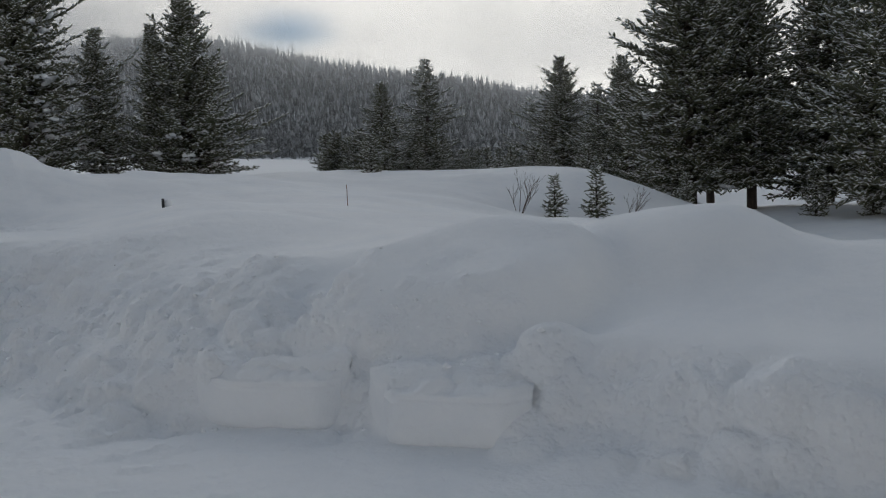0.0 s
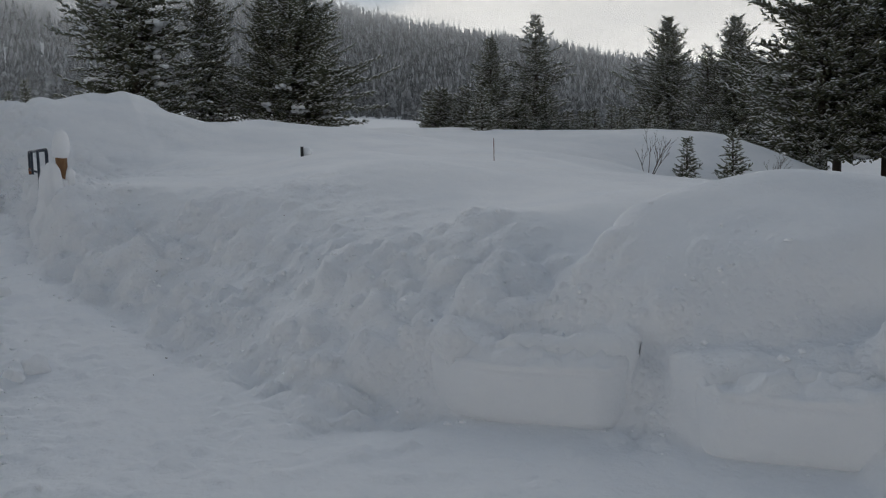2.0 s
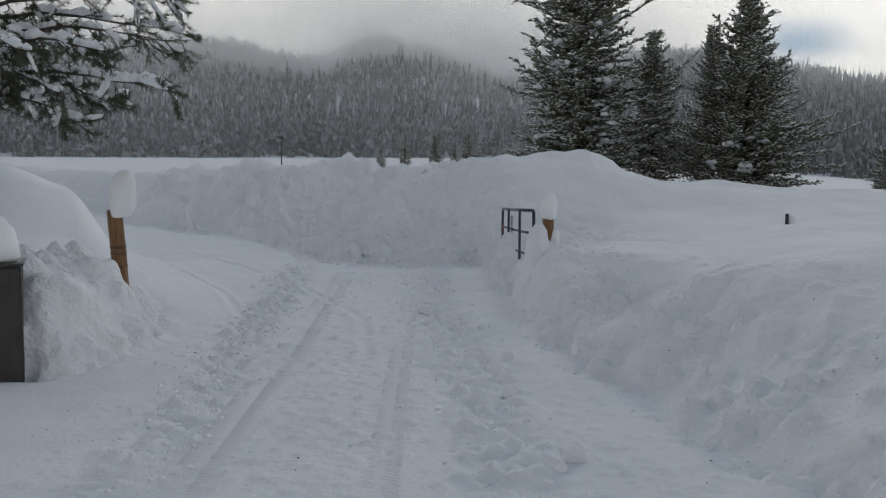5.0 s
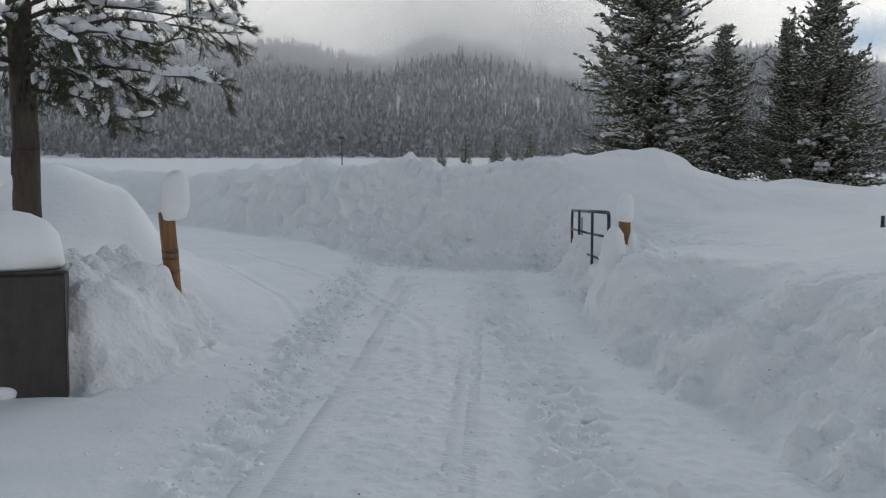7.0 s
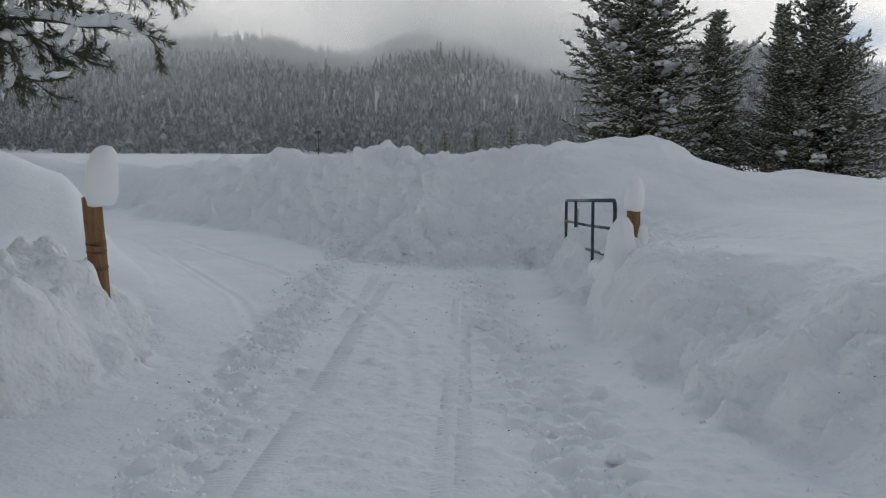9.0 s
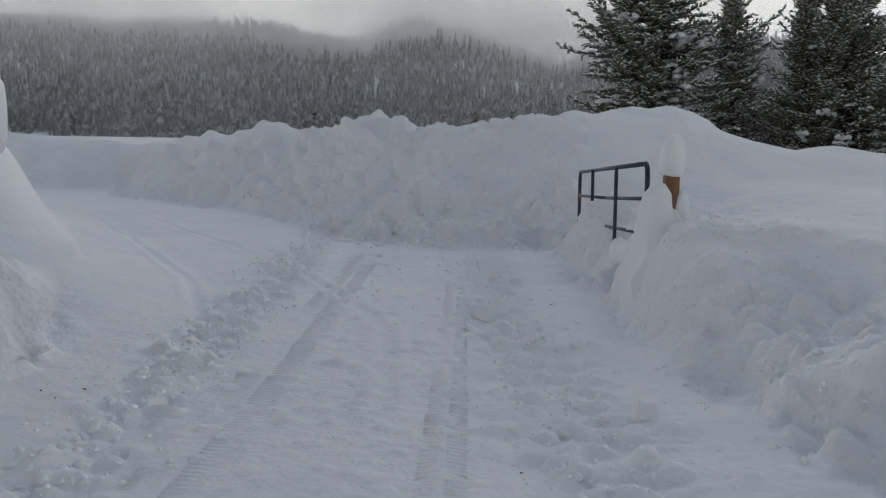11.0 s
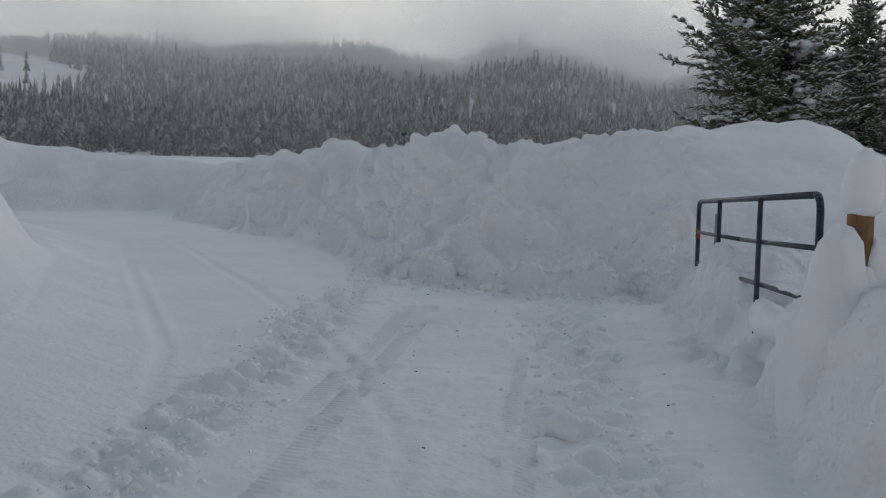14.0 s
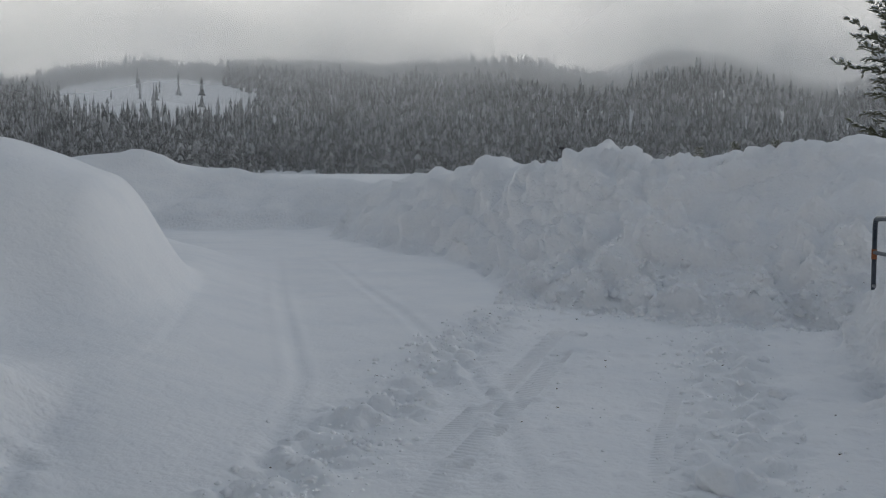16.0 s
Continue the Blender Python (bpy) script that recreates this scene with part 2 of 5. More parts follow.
def lattice(ix, iy, seed):
    h = (ix.astype(np.int64) * 374761393 + iy.astype(np.int64) * 668265263 + seed * 1442695041) & 0xFFFFFFFF
    h = ((h ^ (h >> 13)) * 1274126177) & 0xFFFFFFFF
    return ((h ^ (h >> 16)) & 0xFFFF) / 65535.0


def vnoise(x, y, scale, seed):
    """Smooth noise, -1 to 1."""
    x, y = x / scale, y / scale
    ix, iy = np.floor(x), np.floor(y)
    fx, fy = x - ix, y - iy
    ux, uy = fx * fx * fx * (fx * (fx * 6 - 15) + 10), fy * fy * fy * (fy * (fy * 6 - 15) + 10)
    a, b = lattice(ix, iy, seed), lattice(ix + 1, iy, seed)
    c, d = lattice(ix, iy + 1, seed), lattice(ix + 1, iy + 1, seed)
    return 2 * (a + (b - a) * ux + (c - a) * uy + (a - b - c + d) * ux * uy) - 1


def fbm(x, y, scale, seed, octaves=4, gain=0.5):
    out, amp = 0, 1.0
    for k in range(octaves):
        out = out + amp * vnoise(x * math.cos(k) - y * math.sin(k), x * math.sin(k) + y * math.cos(k), scale / 2.03**k, seed + 17 * k)
        amp *= gain
    return out


def clods(x, y, cell, seed, fill=0.8):
    """Rounded lumps of snow, one a cell, 0 to about 0.5 cells high."""
    x, y = x / cell, y / cell
    ix, iy = np.floor(x), np.floor(y)
    out = np.zeros_like(x)
    for dx in (-1, 0, 1):
        for dy in (-1, 0, 1):
            jx, jy = ix + dx, iy + dy
            px, py = jx + lattice(jx, jy, seed), jy + lattice(jx, jy, seed + 5)
            r = 0.22 + 0.42 * lattice(jx, jy, seed + 9)
            r = np.where(lattice(jx, jy, seed + 13) < fill, r, 0.01)
            d2 = (x - px) ** 2 + (y - py) ** 2
            out = np.maximum(out, np.sqrt(np.maximum(r * r - d2, 0)))
    return out * cell


RIGHT_EDGE = [(10.0, -14), (8.0, -2), (7.2, 0.6), (6.25, 2.7), (5.9, 3.4), (5.42, 4.35), (5.05, 4.75), (4.72, 5.1), (4.66, 5.55), (4.2, 5.95), (3.64, 6.5), (3.22, 7.3),
              (2.68, 8.6), (2.48, 9.6), (2.2, 11.5), (1.85, 13.3), (1.8, 15.0), (1.7, 17.5), (1.62, 20.0), (1.5, 21.25)]
BACK_EDGE = [(0.0, 21.8), (-1.55, 22.4), (-2.65, 25.2), (-4.0, 28.8), (-5.6, 30.6), (-9.2, 36.3), (-10.9, 38.9), (-11.5, 41.0), (-12.6, 44.2), (-14.3, 46.0), (-18.6, 44.2), (-27.0, 41.0)]
# crest of the ploughed ridge: x, y, height
CREST = [(11.0, 32.0, 1.4), (10.0, 31.0, 1.45), (9.05, 30.0, 1.55), (8.4, 29.0, 1.68), (7.9, 28.3, 1.79), (7.3, 28.1, 1.74), (6.8, 27.9, 1.74), (6.4, 27.8, 1.79), (5.5, 27.6, 2.07),
         (5.1, 27.6, 2.35), (4.75, 27.5, 2.52), (4.45, 27.5, 2.61), (4.0, 27.4, 2.53), (3.65, 27.3, 2.57), (3.4, 27.3, 2.53), (3.1, 27.2, 2.4), (2.87, 27.2, 2.33), (2.5, 27.1, 2.39),
         (2.33, 27.1, 2.33), (2.17, 27.1, 2.08), (2.0, 27.1, 2.27), (1.86, 27.1, 2.34), (1.4, 27.2, 2.37), (1.0, 27.3, 2.24), (0.55, 27.4, 1.9), (0.1, 27.6, 1.96), (-0.35, 27.8, 2.05),
         (-0.9, 28.1, 2.0), (-1.15, 28.2, 2.1), (-1.66, 28.6, 2.16), (-2.0, 29.6, 2.18), (-2.4, 30.9, 2.02), (-2.75, 31.8, 2.16), (-3.2, 33.0, 2.08), (-4.0, 34.2, 2.15), (-4.8, 35.4, 2.26),
         (-5.4, 36.3, 2.4), (-6.3, 38.0, 2.23), (-7.2, 40.0, 2.26), (-8.4, 42.4, 2.2), (-10.0, 45.4, 2.26), (-11.4, 48.0, 2.1), (-12.6, 49.3, 2.02), (-13.4, 49.9, 1.95), (-14.55, 50.05, 2.06),
         (-16.27, 50.91, 2.19), (-17.99, 50.91, 2.27), (-19.02, 50.48, 2.57), (-20.23, 50.13, 2.66), (-21.26, 49.79, 2.49), (-22.29, 49.27, 2.96), (-23.15, 48.76, 3.43), (-24.87, 47.9, 3.43), (-26.59, 47.04, 3.13),
         (-28.31, 46.18, 3.22), (-32.61, 44.46, 2.96)]
LEFT_EDGE = [(-27.0, 39.0), (-15.8, 35.5), (-9.4, 28.5), (-5.3, 21.0), (-3.6, 17.2), (-2.95, 14.9), (-2.62, 13.4), (-2.60, 12.4), (-2.8, 11.7), (-3.1, 11.5), (-4.6, 11.55),
             (-7.0, 11.0), (-13.0, 9.0), (-15.0, -14.0)]


def edge_distance(x, y, line):
    best = np.full(x.shape, 1e9)
    for (ax, ay), (bx, by) in zip(line, line[1:]):
        ux, uy = bx - ax, by - ay
        t = np.clip(((x - ax) * ux + (y - ay) * uy) / (ux * ux + uy * uy), 0, 1)
        best = np.minimum(best, np.hypot(x - ax - t * ux, y - ay - t * uy))
    return best


def crest_near(x, y):
    """Distance to the ridge's crest, the crest's height there, and what lies behind it."""
    best, level = np.full(x.shape, 1e9), np.zeros(x.shape)
    for (ax, ay, az), (bx, by, bz) in zip(CREST, CREST[1:]):
        ux, uy = bx - ax, by - ay
        t = np.clip(((x - ax) * ux + (y - ay) * uy) / (ux * ux + uy * uy), 0, 1)
        r = np.hypot(x - ax - t * ux, y - ay - t * uy)
        level = np.where(r < best, az + (bz - az) * t, level)
        best = np.minimum(best, r)
    px = [p[0] for p in CREST][::-1]
    broad = np.interp(x, [-33, -25, -20.6, -17, -13, 0, 2.5, 4.5, 6.5, 9], [3.0, 3.3, 2.6, 2.2, 2.1, 2.2, 2.35, 2.5, 1.85, 1.6])
    level = broad + (level - broad) * S(1.2, 0.15, best)     # the crest's knobs do not reach down the face
    return best, level, y > np.interp(x, px, [p[1] for p in CREST][::-1])


def inside(x, y, poly):
    odd = np.zeros(x.shape, bool)
    for (ax, ay), (bx, by) in zip(poly, poly[1:] + poly[:1]):
        if ay != by:
            odd ^= ((ay > y) != (by > y)) & (x < (bx - ax) * (y - ay) / (by - ay) + ax)
    return odd


def hump(x, y, cx, cy, rx, ry, turn=0.0, power=1.0):
    """A rounded mound of height one."""
    c, s = math.cos(radians(turn)), math.sin(radians(turn))
    u, v = ((x - cx) * c + (y - cy) * s) / rx, (-(x - cx) * s + (y - cy) * c) / ry
    return np.exp(-((u * u + v * v) ** power))


def road_level(y):
    return np.interp(y, [-10, 5, 10, 15, 22, 30, 55], [-0.12, -0.1, -0.04, 0.0, 0.17, 0.26, 0.14])


def valley_floor(az, D):
    k = np.interp(az, [-45, 4, 11, 17, 31, 60], [0.0215, 0.0215, 0.0145, 0.0075, -0.009, -0.004])
    c = np.interp(az, [-45, 24, 31, 38, 60], [0.8, 0.8, 0.35, -1.7, -1.7])
    return c + k * np.minimum(D, 420)


def RIDGE(az):
    """Rise of the skyline by compass angle, as a share of the distance."""
    return np.interp(az, [-60, -45, -39, -37.3, -34.8, -31.7, -28, -26, -22, -18.85, -17, -15.2, -10.6, -8, -6.4, -5.6, -3.6, -2.7, 0, 2.8, 3.4, 5.0, 6.5, 8.5, 12, 13.6, 15, 16.5, 19.4, 22, 25, 28, 31, 34, 40, 55],
                     [0.06, 0.08, 0.100, 0.108, 0.1185, 0.1228, 0.122, 0.126, 0.130, 0.1245, 0.128, 0.1275, 0.1308, 0.122, 0.119, 0.1195, 0.1345, 0.132, 0.128, 0.111, 0.105, 0.098, 0.104, 0.114, 0.121,
                      0.1218, 0.1208, 0.1175, 0.1075, 0.0965, 0.0868, 0.0777, 0.068, 0.057, 0.045, 0.04]) - 0.013


def hills(x, y):
    """The valley floor and the wooded slopes round it."""
    D, az = np.hypot(x, y), np.degrees(np.arctan2(x, y))
    low = valley_floor(az, D)
    rise = np.maximum(RIDGE(az) * 930 - low, 4)
    up = 0.58 * S(310, 680, D) + 0.42 * S(560, 930, D)
    gully = 1 - 0.14 * np.abs(vnoise(az, D * 0.012, 7.0, 31)) * S(380, 600, D) * S(930, 780, D)
    spur = 5 * np.exp(-(((az + 1.5) / 8.5) ** 2) - ((D - 545) / 70) ** 2) - 12 * np.exp(-(((az + 1.5) / 10) ** 2) - ((D - 690) / 75) ** 2)
    behind = np.abs(np.degrees(np.arctan2(x, np.maximum(y, -1e9)))) > 100
    return low + (rise * up * gully + spur) * np.where(behind, 0.6, 1.0)


def ground_height(x, y, want_rough=False):
    zr = road_level(y)
    poly = RIGHT_EDGE + BACK_EDGE + LEFT_EDGE
    dr, db, dl = edge_distance(x, y, RIGHT_EDGE), edge_distance(x, y, [RIGHT_EDGE[-1]] + BACK_EDGE), edge_distance(x, y, LEFT_EDGE)
    drifted = S(13.9, 16.2, y) * S(-2.2, -2.9, x) * S(50, 40, y) * np.where(dl < db, 1.0, 0.0)   # wind-smoothed bank beyond the post
    wob = 0.16 * vnoise(x, y, 1.3, 3) + 0.07 * vnoise(x, y, 0.55, 4)
    road = inside(x, y, poly)
    d = np.minimum(np.minimum(dr, db), dl)
    d = np.where(road, -d, d) + wob * 0.6 * (1 - 0.75 * S(9.0, 7.0, y) * S(3.3, 3.7, x)) * (1 - drifted) * (1 - 0.95 * S(23.0, 25.5, y))

    # right: bank, blocks cut by the plough, the untouched field behind
    near = S(9.5, 6.5, y) * S(3.0, 3.9, x)
    along = (x - 3.72) * 0.71 - (y - 6.5) * 0.71          # along the cut bank, metres
    faces = S(0.0, 0.18, along) * S(1.30, 1.12, along) + S(1.50, 1.62, along) * S(2.62, 2.5, along)
    faces = faces * near
    d = d - 0.12 * faces * S(-0.1, 0.1, d) * S(0.9, 0.5, d)
    far = np.hypot(x - 2, y)
    fieldz = 0.95 - 0.12 * S(12, 17, y) * S(6, 9, x) + 0.55 * S(18, 40, far) + 0.05 * fbm(x, y, 6.0, 40, 3) + 0.08 * fbm(x, y, 2.6, 43, 2)
    u = (x - 2.06) * 0.80 - (y + 1.2) * 0.60              # to the right of the field's edge
    fieldz = fieldz - 3.3 * S(-1.5, 6.5, u) * S(9.5, 24, far) - 1.15 * hump(x, y, 21.8, 26.2, 4.5, 4.5)  - 1.0 * hump(x, y, 30.5, 33.0, 3.2, 3.2) + 0.4 * hump(x, y, 25.6, 30.3, 2.4, 2.4)
    fieldz = fieldz - 0.62 * S(-15, -5, u) * S(22, 36, far)
    fieldz = fieldz - 1.2 * S(40, 62, far) * S(10, 16, x)
    fieldz = fieldz + 0.17 * hump(x, y, 6.0, 17.6, 2.6, 2.4) - 0.40 * hump(x, y, 13.0, 42.5, 5.0, 6.5)
    fieldz = fieldz - 0.36 * hump(x, y, 10.6, 11.8, 2.4, 2.2)
    ax, ay = 10.5, 11.0                                    # a long hollow running back to the saplings
    run = np.clip(((x - ax) * 9.8 + (y - ay) * 13.6) / 281.0, 0, 1)
    fieldz = fieldz - 1.25 * S(0.0, 0.65, run) * np.exp(-((np.hypot(x - ax - 9.8 * run, y - ay - 13.6 * run) / 2.9) ** 2))
    steep = 0.42 * S(0.0, 0.10 + (0.40 + 0.25 * S(5.6, 6.1, x) + 0.75 * S(6.9, 8.2, y)) * (1 - faces), d) + 0.25 * S(0.15, 1.6, d) + 0.33 * S(0.9, 3.2, d)
    gentle = 0.20 * S(-0.1, 0.7, d) + 0.42 * S(0.1, 2.2, d) + 0.38 * S(1.0, 5.0, d)
    mild = S(6.5, 7.7, y)
    zright = zr + (fieldz - zr) * (steep * (1 - mild) + gentle * mild)
    zright = zright + 0.16 * S(0.22, 0.36, d) * S(1.6, 0.7, d) * S(5.5, 5.9, x) * S(4.9, 4.4, y)   # broken lip right of the blocks
    # smooth mounds over the cut bank, a buttress of snow between them and the cut
    zright = zright + 0.44 * hump(x, y, 6.08, 6.1, 1.12, 0.93, -31, 4.6) + 0.36 * hump(x, y, 8.0, 5.75, 0.95, 0.9, -38, 1.8) - 0.25 * hump(x, y, 12.0, 6.5, 2.2, 2.0)
    zright = zright - np.maximum(zright - 1.24, 0) * 0.85 * hump(x, y, 6.3, 6.3, 1.6, 1.5, 0, 4.0)
    zright = zright + 0.20 * hump(x, y, 5.95, 4.75, 0.24, 0.22, 0, 1.4) + 0.12 * hump(x, y, 6.2, 3.2, 0.5, 0.3, -50)
    zright = zright + 0.20 * hump(x, y, 4.9, 8.0, 1.2, 0.7, 25) + 0.10 * hump(x, y, 3.7, 8.4, 0.7, 0.5, 30) + 0.14 * hump(x, y, 2.9, 11.9, 0.4, 0.5)
    zright = zright + 0.26 * hump(x, y, 5.4, 13.6, 2.0, 1.7, 20) + 0.36 * hump(x, y, 5.5, 11.9, 1.7, 1.3, 25)
    # snow banked up under the gate and piled against its near end
    zright = zright + 0.20 * hump(x, y, 2.25, 19.5, 0.42, 2.4, 0, 1.5) + 0.32 * S(0.0, 0.40, d) * S(17.4, 18.4, y) * S(22.6, 21.3, y) * S(4.0, 2.6, x)
    heaped = S(13.6, 15.3, y) * S(17.0, 16.45, y) * S(6.0, 3.0, x)
    zright = zright + np.maximum(zr + 0.90 * S(-0.02, 0.52, d) - zright, 0) * heaped

    # the ploughed ridge where the road turns
    dc, level, beyond = crest_near(x, y)
    shelf = S(-2.7, -1.7, x)                               # low churned apron before the ridge
    u = np.clip(d, 0, 99) / (np.clip(d, 0, 99) + dc + 1e-6)
    u = np.clip((u - 0.12 * shelf) / (1 - 0.12 * shelf), 0, 1)
    climb = 0.10 * S(0.0, 0.45, u) + 0.62 * u + 0.28 * S(0.35, 0.95, u)
    climb = np.where(beyond, 1 - 0.42 * S(0.2, 4.5, dc), climb)
    fold = 0.12 * vnoise(x, y, 1.9, 51) + 0.07 * vnoise((0.86 * y - 0.5 * x) * 0.5, (0.86 * x + 0.5 * y) * 1.1, 0.9, 53) + 0.07 * fbm(x, y, 1.1, 55, 3)
    fold = fold + 0.13 * vnoise(x * 0.42 - y * 0.16, u * 5.2 + 0.12 * x, 1.0, 58) + 0.06 * vnoise(x * 0.9, u * 10.0 - 0.2 * x, 1.0, 59)
    fold = fold * S(0.25, 0.9, d) * S(0.1, 1.6, dc) * np.where(beyond, 0.5, 1.0)
    apron = 0.17 * shelf * S(0.0, 0.35, d) * S(3.4, 1.2, d)
    zback = zr + (level - zr) * climb + fold + apron

    # left bank by the post and along the lane
    zl = 0.93 * (0.75 * S(0.0, 0.45, d) + 0.25 * S(0.3, 0.9, d)) * (1 - drifted) + 0.90 * drifted * (0.30 * S(-0.5, 0.9, d) + 0.22 * S(0.3, 1.5, d) + 0.48 * S(0.7, 2.1, d)) + 0.16 * S(1.0, 3.5, d)
    zl = zl + 1.14 * hump(x, y, -5.85, 19.67, 2.05, 2.26, 27, 1.8) * S(-0.05, 0.95, d) + 0.10 * hump(x, y, -5.2, 17.4, 1.1, 1.5, 27) + 0.5 * S(26, 32, y) * S(0.3, 1.5, d)
    skirt = 0.24 * S(1.35, 0.0, np.abs(dl)) * S(13.6, 16.0, y) * S(32, 25, y)    # drifted foot of the left bank
    zleft = zr + skirt + zl * (1 + 0.05 * vnoise(x, y, 3.0, 61)) + 0.30 * hump(x, y, -2.88, 13.55, 0.32, 0.35)

    wr, wb, wl = 1 / (dr + 0.05) ** 4, 1 / (db + 0.05) ** 4, 1 / (dl + 0.05) ** 4
    wb = wb * S(5.0, 2.6, x)
    bank = (wr * zright + wb * zback + wl * zleft) / (wr + wb + wl)
    # behind the gate the field climbs to the same crest
    rise = S(0.12, 1.0, u) ** (1 + 0.7 * S(3.0, 5.0, x)) * S(19.5, 24.5, y) * S(0.6, 2.6, x) * S(14.0, 10.5, x)
    rise = np.where(beyond, (1 - S(0.3, 6.5, dc)) * S(0.6, 2.6, x) * S(14.0, 10.5, x), rise)
    bank = bank + (level + 0.10 * vnoise(x, y, 1.5, 57) * S(0.2, 1.5, dc) - bank) * rise

    # rough and trodden snow
    crumb = S(-0.35, 0.15, d) * S(1.9, 0.7, d)
    smooth = S(4.6, 5.4, x) * S(7.6, 6.8, y) * S(0.45, 0.75, d)
    heap = S(20.8, 22.2, y) * S(0, 0.4, d + 0.3) * S(9.0, 6.0, d) * S(3.2, 1.4, x) * (1 - 0.25 * S(-0.9, -2.6, x))
    ridge_lumps = S(9.4, 8.4, y) * S(5.9, 6.6, y) * S(2.7, 3.1, x) * S(5.6, 4.8, x)
    if want_rough:
        wide_bank = S(-0.2, 0.3, d) * S(3.6, 1.5, d) * S(8.0, 10, y) * S(9, 5, x) * 0.75 * (1 - drifted) * (1 - heaped)
    amount = np.clip(crumb * (1 - faces) * (1 - smooth) * (0.95 - 0.10 * S(7.0, 9.5, y) * S(1.2, 1.6, x) * S(22.0, 20.5, y)) + heap * 0.95 + 0.8 * ridge_lumps + 0.6 * crumb * S(0.08, 0.22, d) * faces, 0, 1.35)
    amount = amount * (1 - drifted)
    out = np.where(d > 0, bank, zr + skirt + 0.27 * drifted * S(-0.5, 0.9, d))
    if want_rough:
        return np.clip(amount + wide_bank, 0, 1.4)
    # ruts and tyre prints on the lane
    on = S(0.1, -0.5, d)
    bend = np.interp(y, [-10, 12, 20, 26, 34, 55], [0.0, 0.0, -0.6, -3.2, -7.0, -18])
    worn = np.exp(-(((x + 0.90) / 0.26) ** 2)) + 0.6 * np.exp(-(((x - 0.30) / 0.18) ** 2))      # pressed flat by tyres
    for c, wdt in ((np.interp(y, [12, 15, 19, 22], [-1.43, -1.58, -1.80, -1.9]), 0.34), (np.interp(y, [13, 16, 20], [1.05, 0.70, 0.48]), 0.40)):
        c = c + 0.10 * vnoise(y, y * 0, 2.2, 85)
        band = np.exp(-(((x - c) / wdt) ** 4)) * S(22.5, 20.5, y) * S(3.0, 6.0, y) * (1 - worn)
        out = out + on * band * (-0.025 + 0.68 * clods(x, y, 0.16, 83, 0.70) + 0.30 * clods(x, y, 0.27, 84, 0.40) + 0.22 * clods(x, y, 0.38, 82, 0.12))
        out = out - on * 0.02 * np.exp(-(((x - c - bend) / 0.45) ** 2))
    strewn = S(-0.75, -0.55, x) * S(15.5, 13.0, y) * S(3.0, 6.0, y) * (1 - worn)             # crumbs between the tracks
    out = out + on * strewn * (0.34 * clods(x, y, 0.11, 86, 0.40) + 0.22 * clods(x, y, 0.20, 88, 0.12))
    out = out - 0.010 * on * worn * S(21, 18, y)
    out = out + on * S(3, 7, y) * S(23, 21, y) * S(-2.4, -1.9, x) * 0.30 * clods(x, y, 0.14, 87, 0.22)
    for off in (0.0, 1.5):                                 # a car's tracks turning off past the post
        g = edge_distance(x, y, [(-1.55 + off, 12.5), (-1.75 + off, 15.0), (-2.55 + off, 17.5), (-4.3 + off, 21.0), (-6.4 + 0.8 * off, 25.5), (-9.5, 32.0 + off)])
        out = out + on * (-0.014 * np.exp(-((g / 0.06) ** 4)) + 0.009 * np.exp(-(((g - 0.12) / 0.05) ** 2)))
    out = out + on * (0.011 * fbm(x, y, 0.7, 91, 4) * (1 - 0.8 * worn) + 0.035 * vnoise(x, y, 2.6, 95))
    flat = 1 - 0.9 * S(-0.1, 0.1, d) * S(2.0, 1.0, d)      # cut faces stay clean of ripples
    out = out + (1 - on) * flat * (0.02 * fbm(x, y, 0.5, 97, 3) * (0.4 + 0.4 * amount) * (1 - drifted) + 0.07 * vnoise(x, y, 1.7, 99) * S(0.2, 1.5, d))
    # the valley beyond
    far = np.hypot(x, y)
    away = np.maximum(S(46, 70, far), S(9, 16, d) * S(24, 34, y) * S(6, 2, x))
    away = away * np.where((x < -2) & (x > -45), S(2.5, 9, dc) * beyond, 1.0)
    wild = hills(x, y)
    return out * (1 - away) + wild * away


def spread(lo, hi, step, far_lo, far_hi, grow):
    mid = list(np.arange(lo, hi + step / 2, step))
    up, down, s = [mid[-1]], [mid[0]], step
    while up[-1] < far_hi:
        s *= grow
        up.append(up[-1] + s)
    s = step
    while down[-1] > far_lo:
        s *= grow
        down.append(down[-1] - s)
    return np.array(down[:0:-1] + mid + up[1:])


def lattice3(ix, iy, iz, seed):
    return lattice(ix + 57 * iz, iy - 131 * iz, seed)


def clods3(p, cell, seed, fill):
    """Rounded lumps in space, one a cell."""
    q = p / cell
    i = np.floor(q)
    out = np.zeros(len(p))
    for dx in (-1, 0, 1):
        for dy in (-1, 0, 1):
            for dz in (-1, 0, 1):
                jx, jy, jz = i[:, 0] + dx, i[:, 1] + dy, i[:, 2] + dz
                d2 = (q[:, 0] - jx - lattice3(jx, jy, jz, seed)) ** 2 + (q[:, 1] - jy - lattice3(jx, jy, jz, seed + 5)) ** 2 + (q[:, 2] - jz - lattice3(jx, jy, jz, seed + 9)) ** 2
                r = 0.25 + 0.5 * lattice3(jx, jy, jz, seed + 13)
                r = np.where(lattice3(jx, jy, jz, seed + 17) < fill, r, 0.01)
                out = np.maximum(out, r * np.maximum(1 - d2 / (r * r), 0) ** 0.6)
    return out * cell


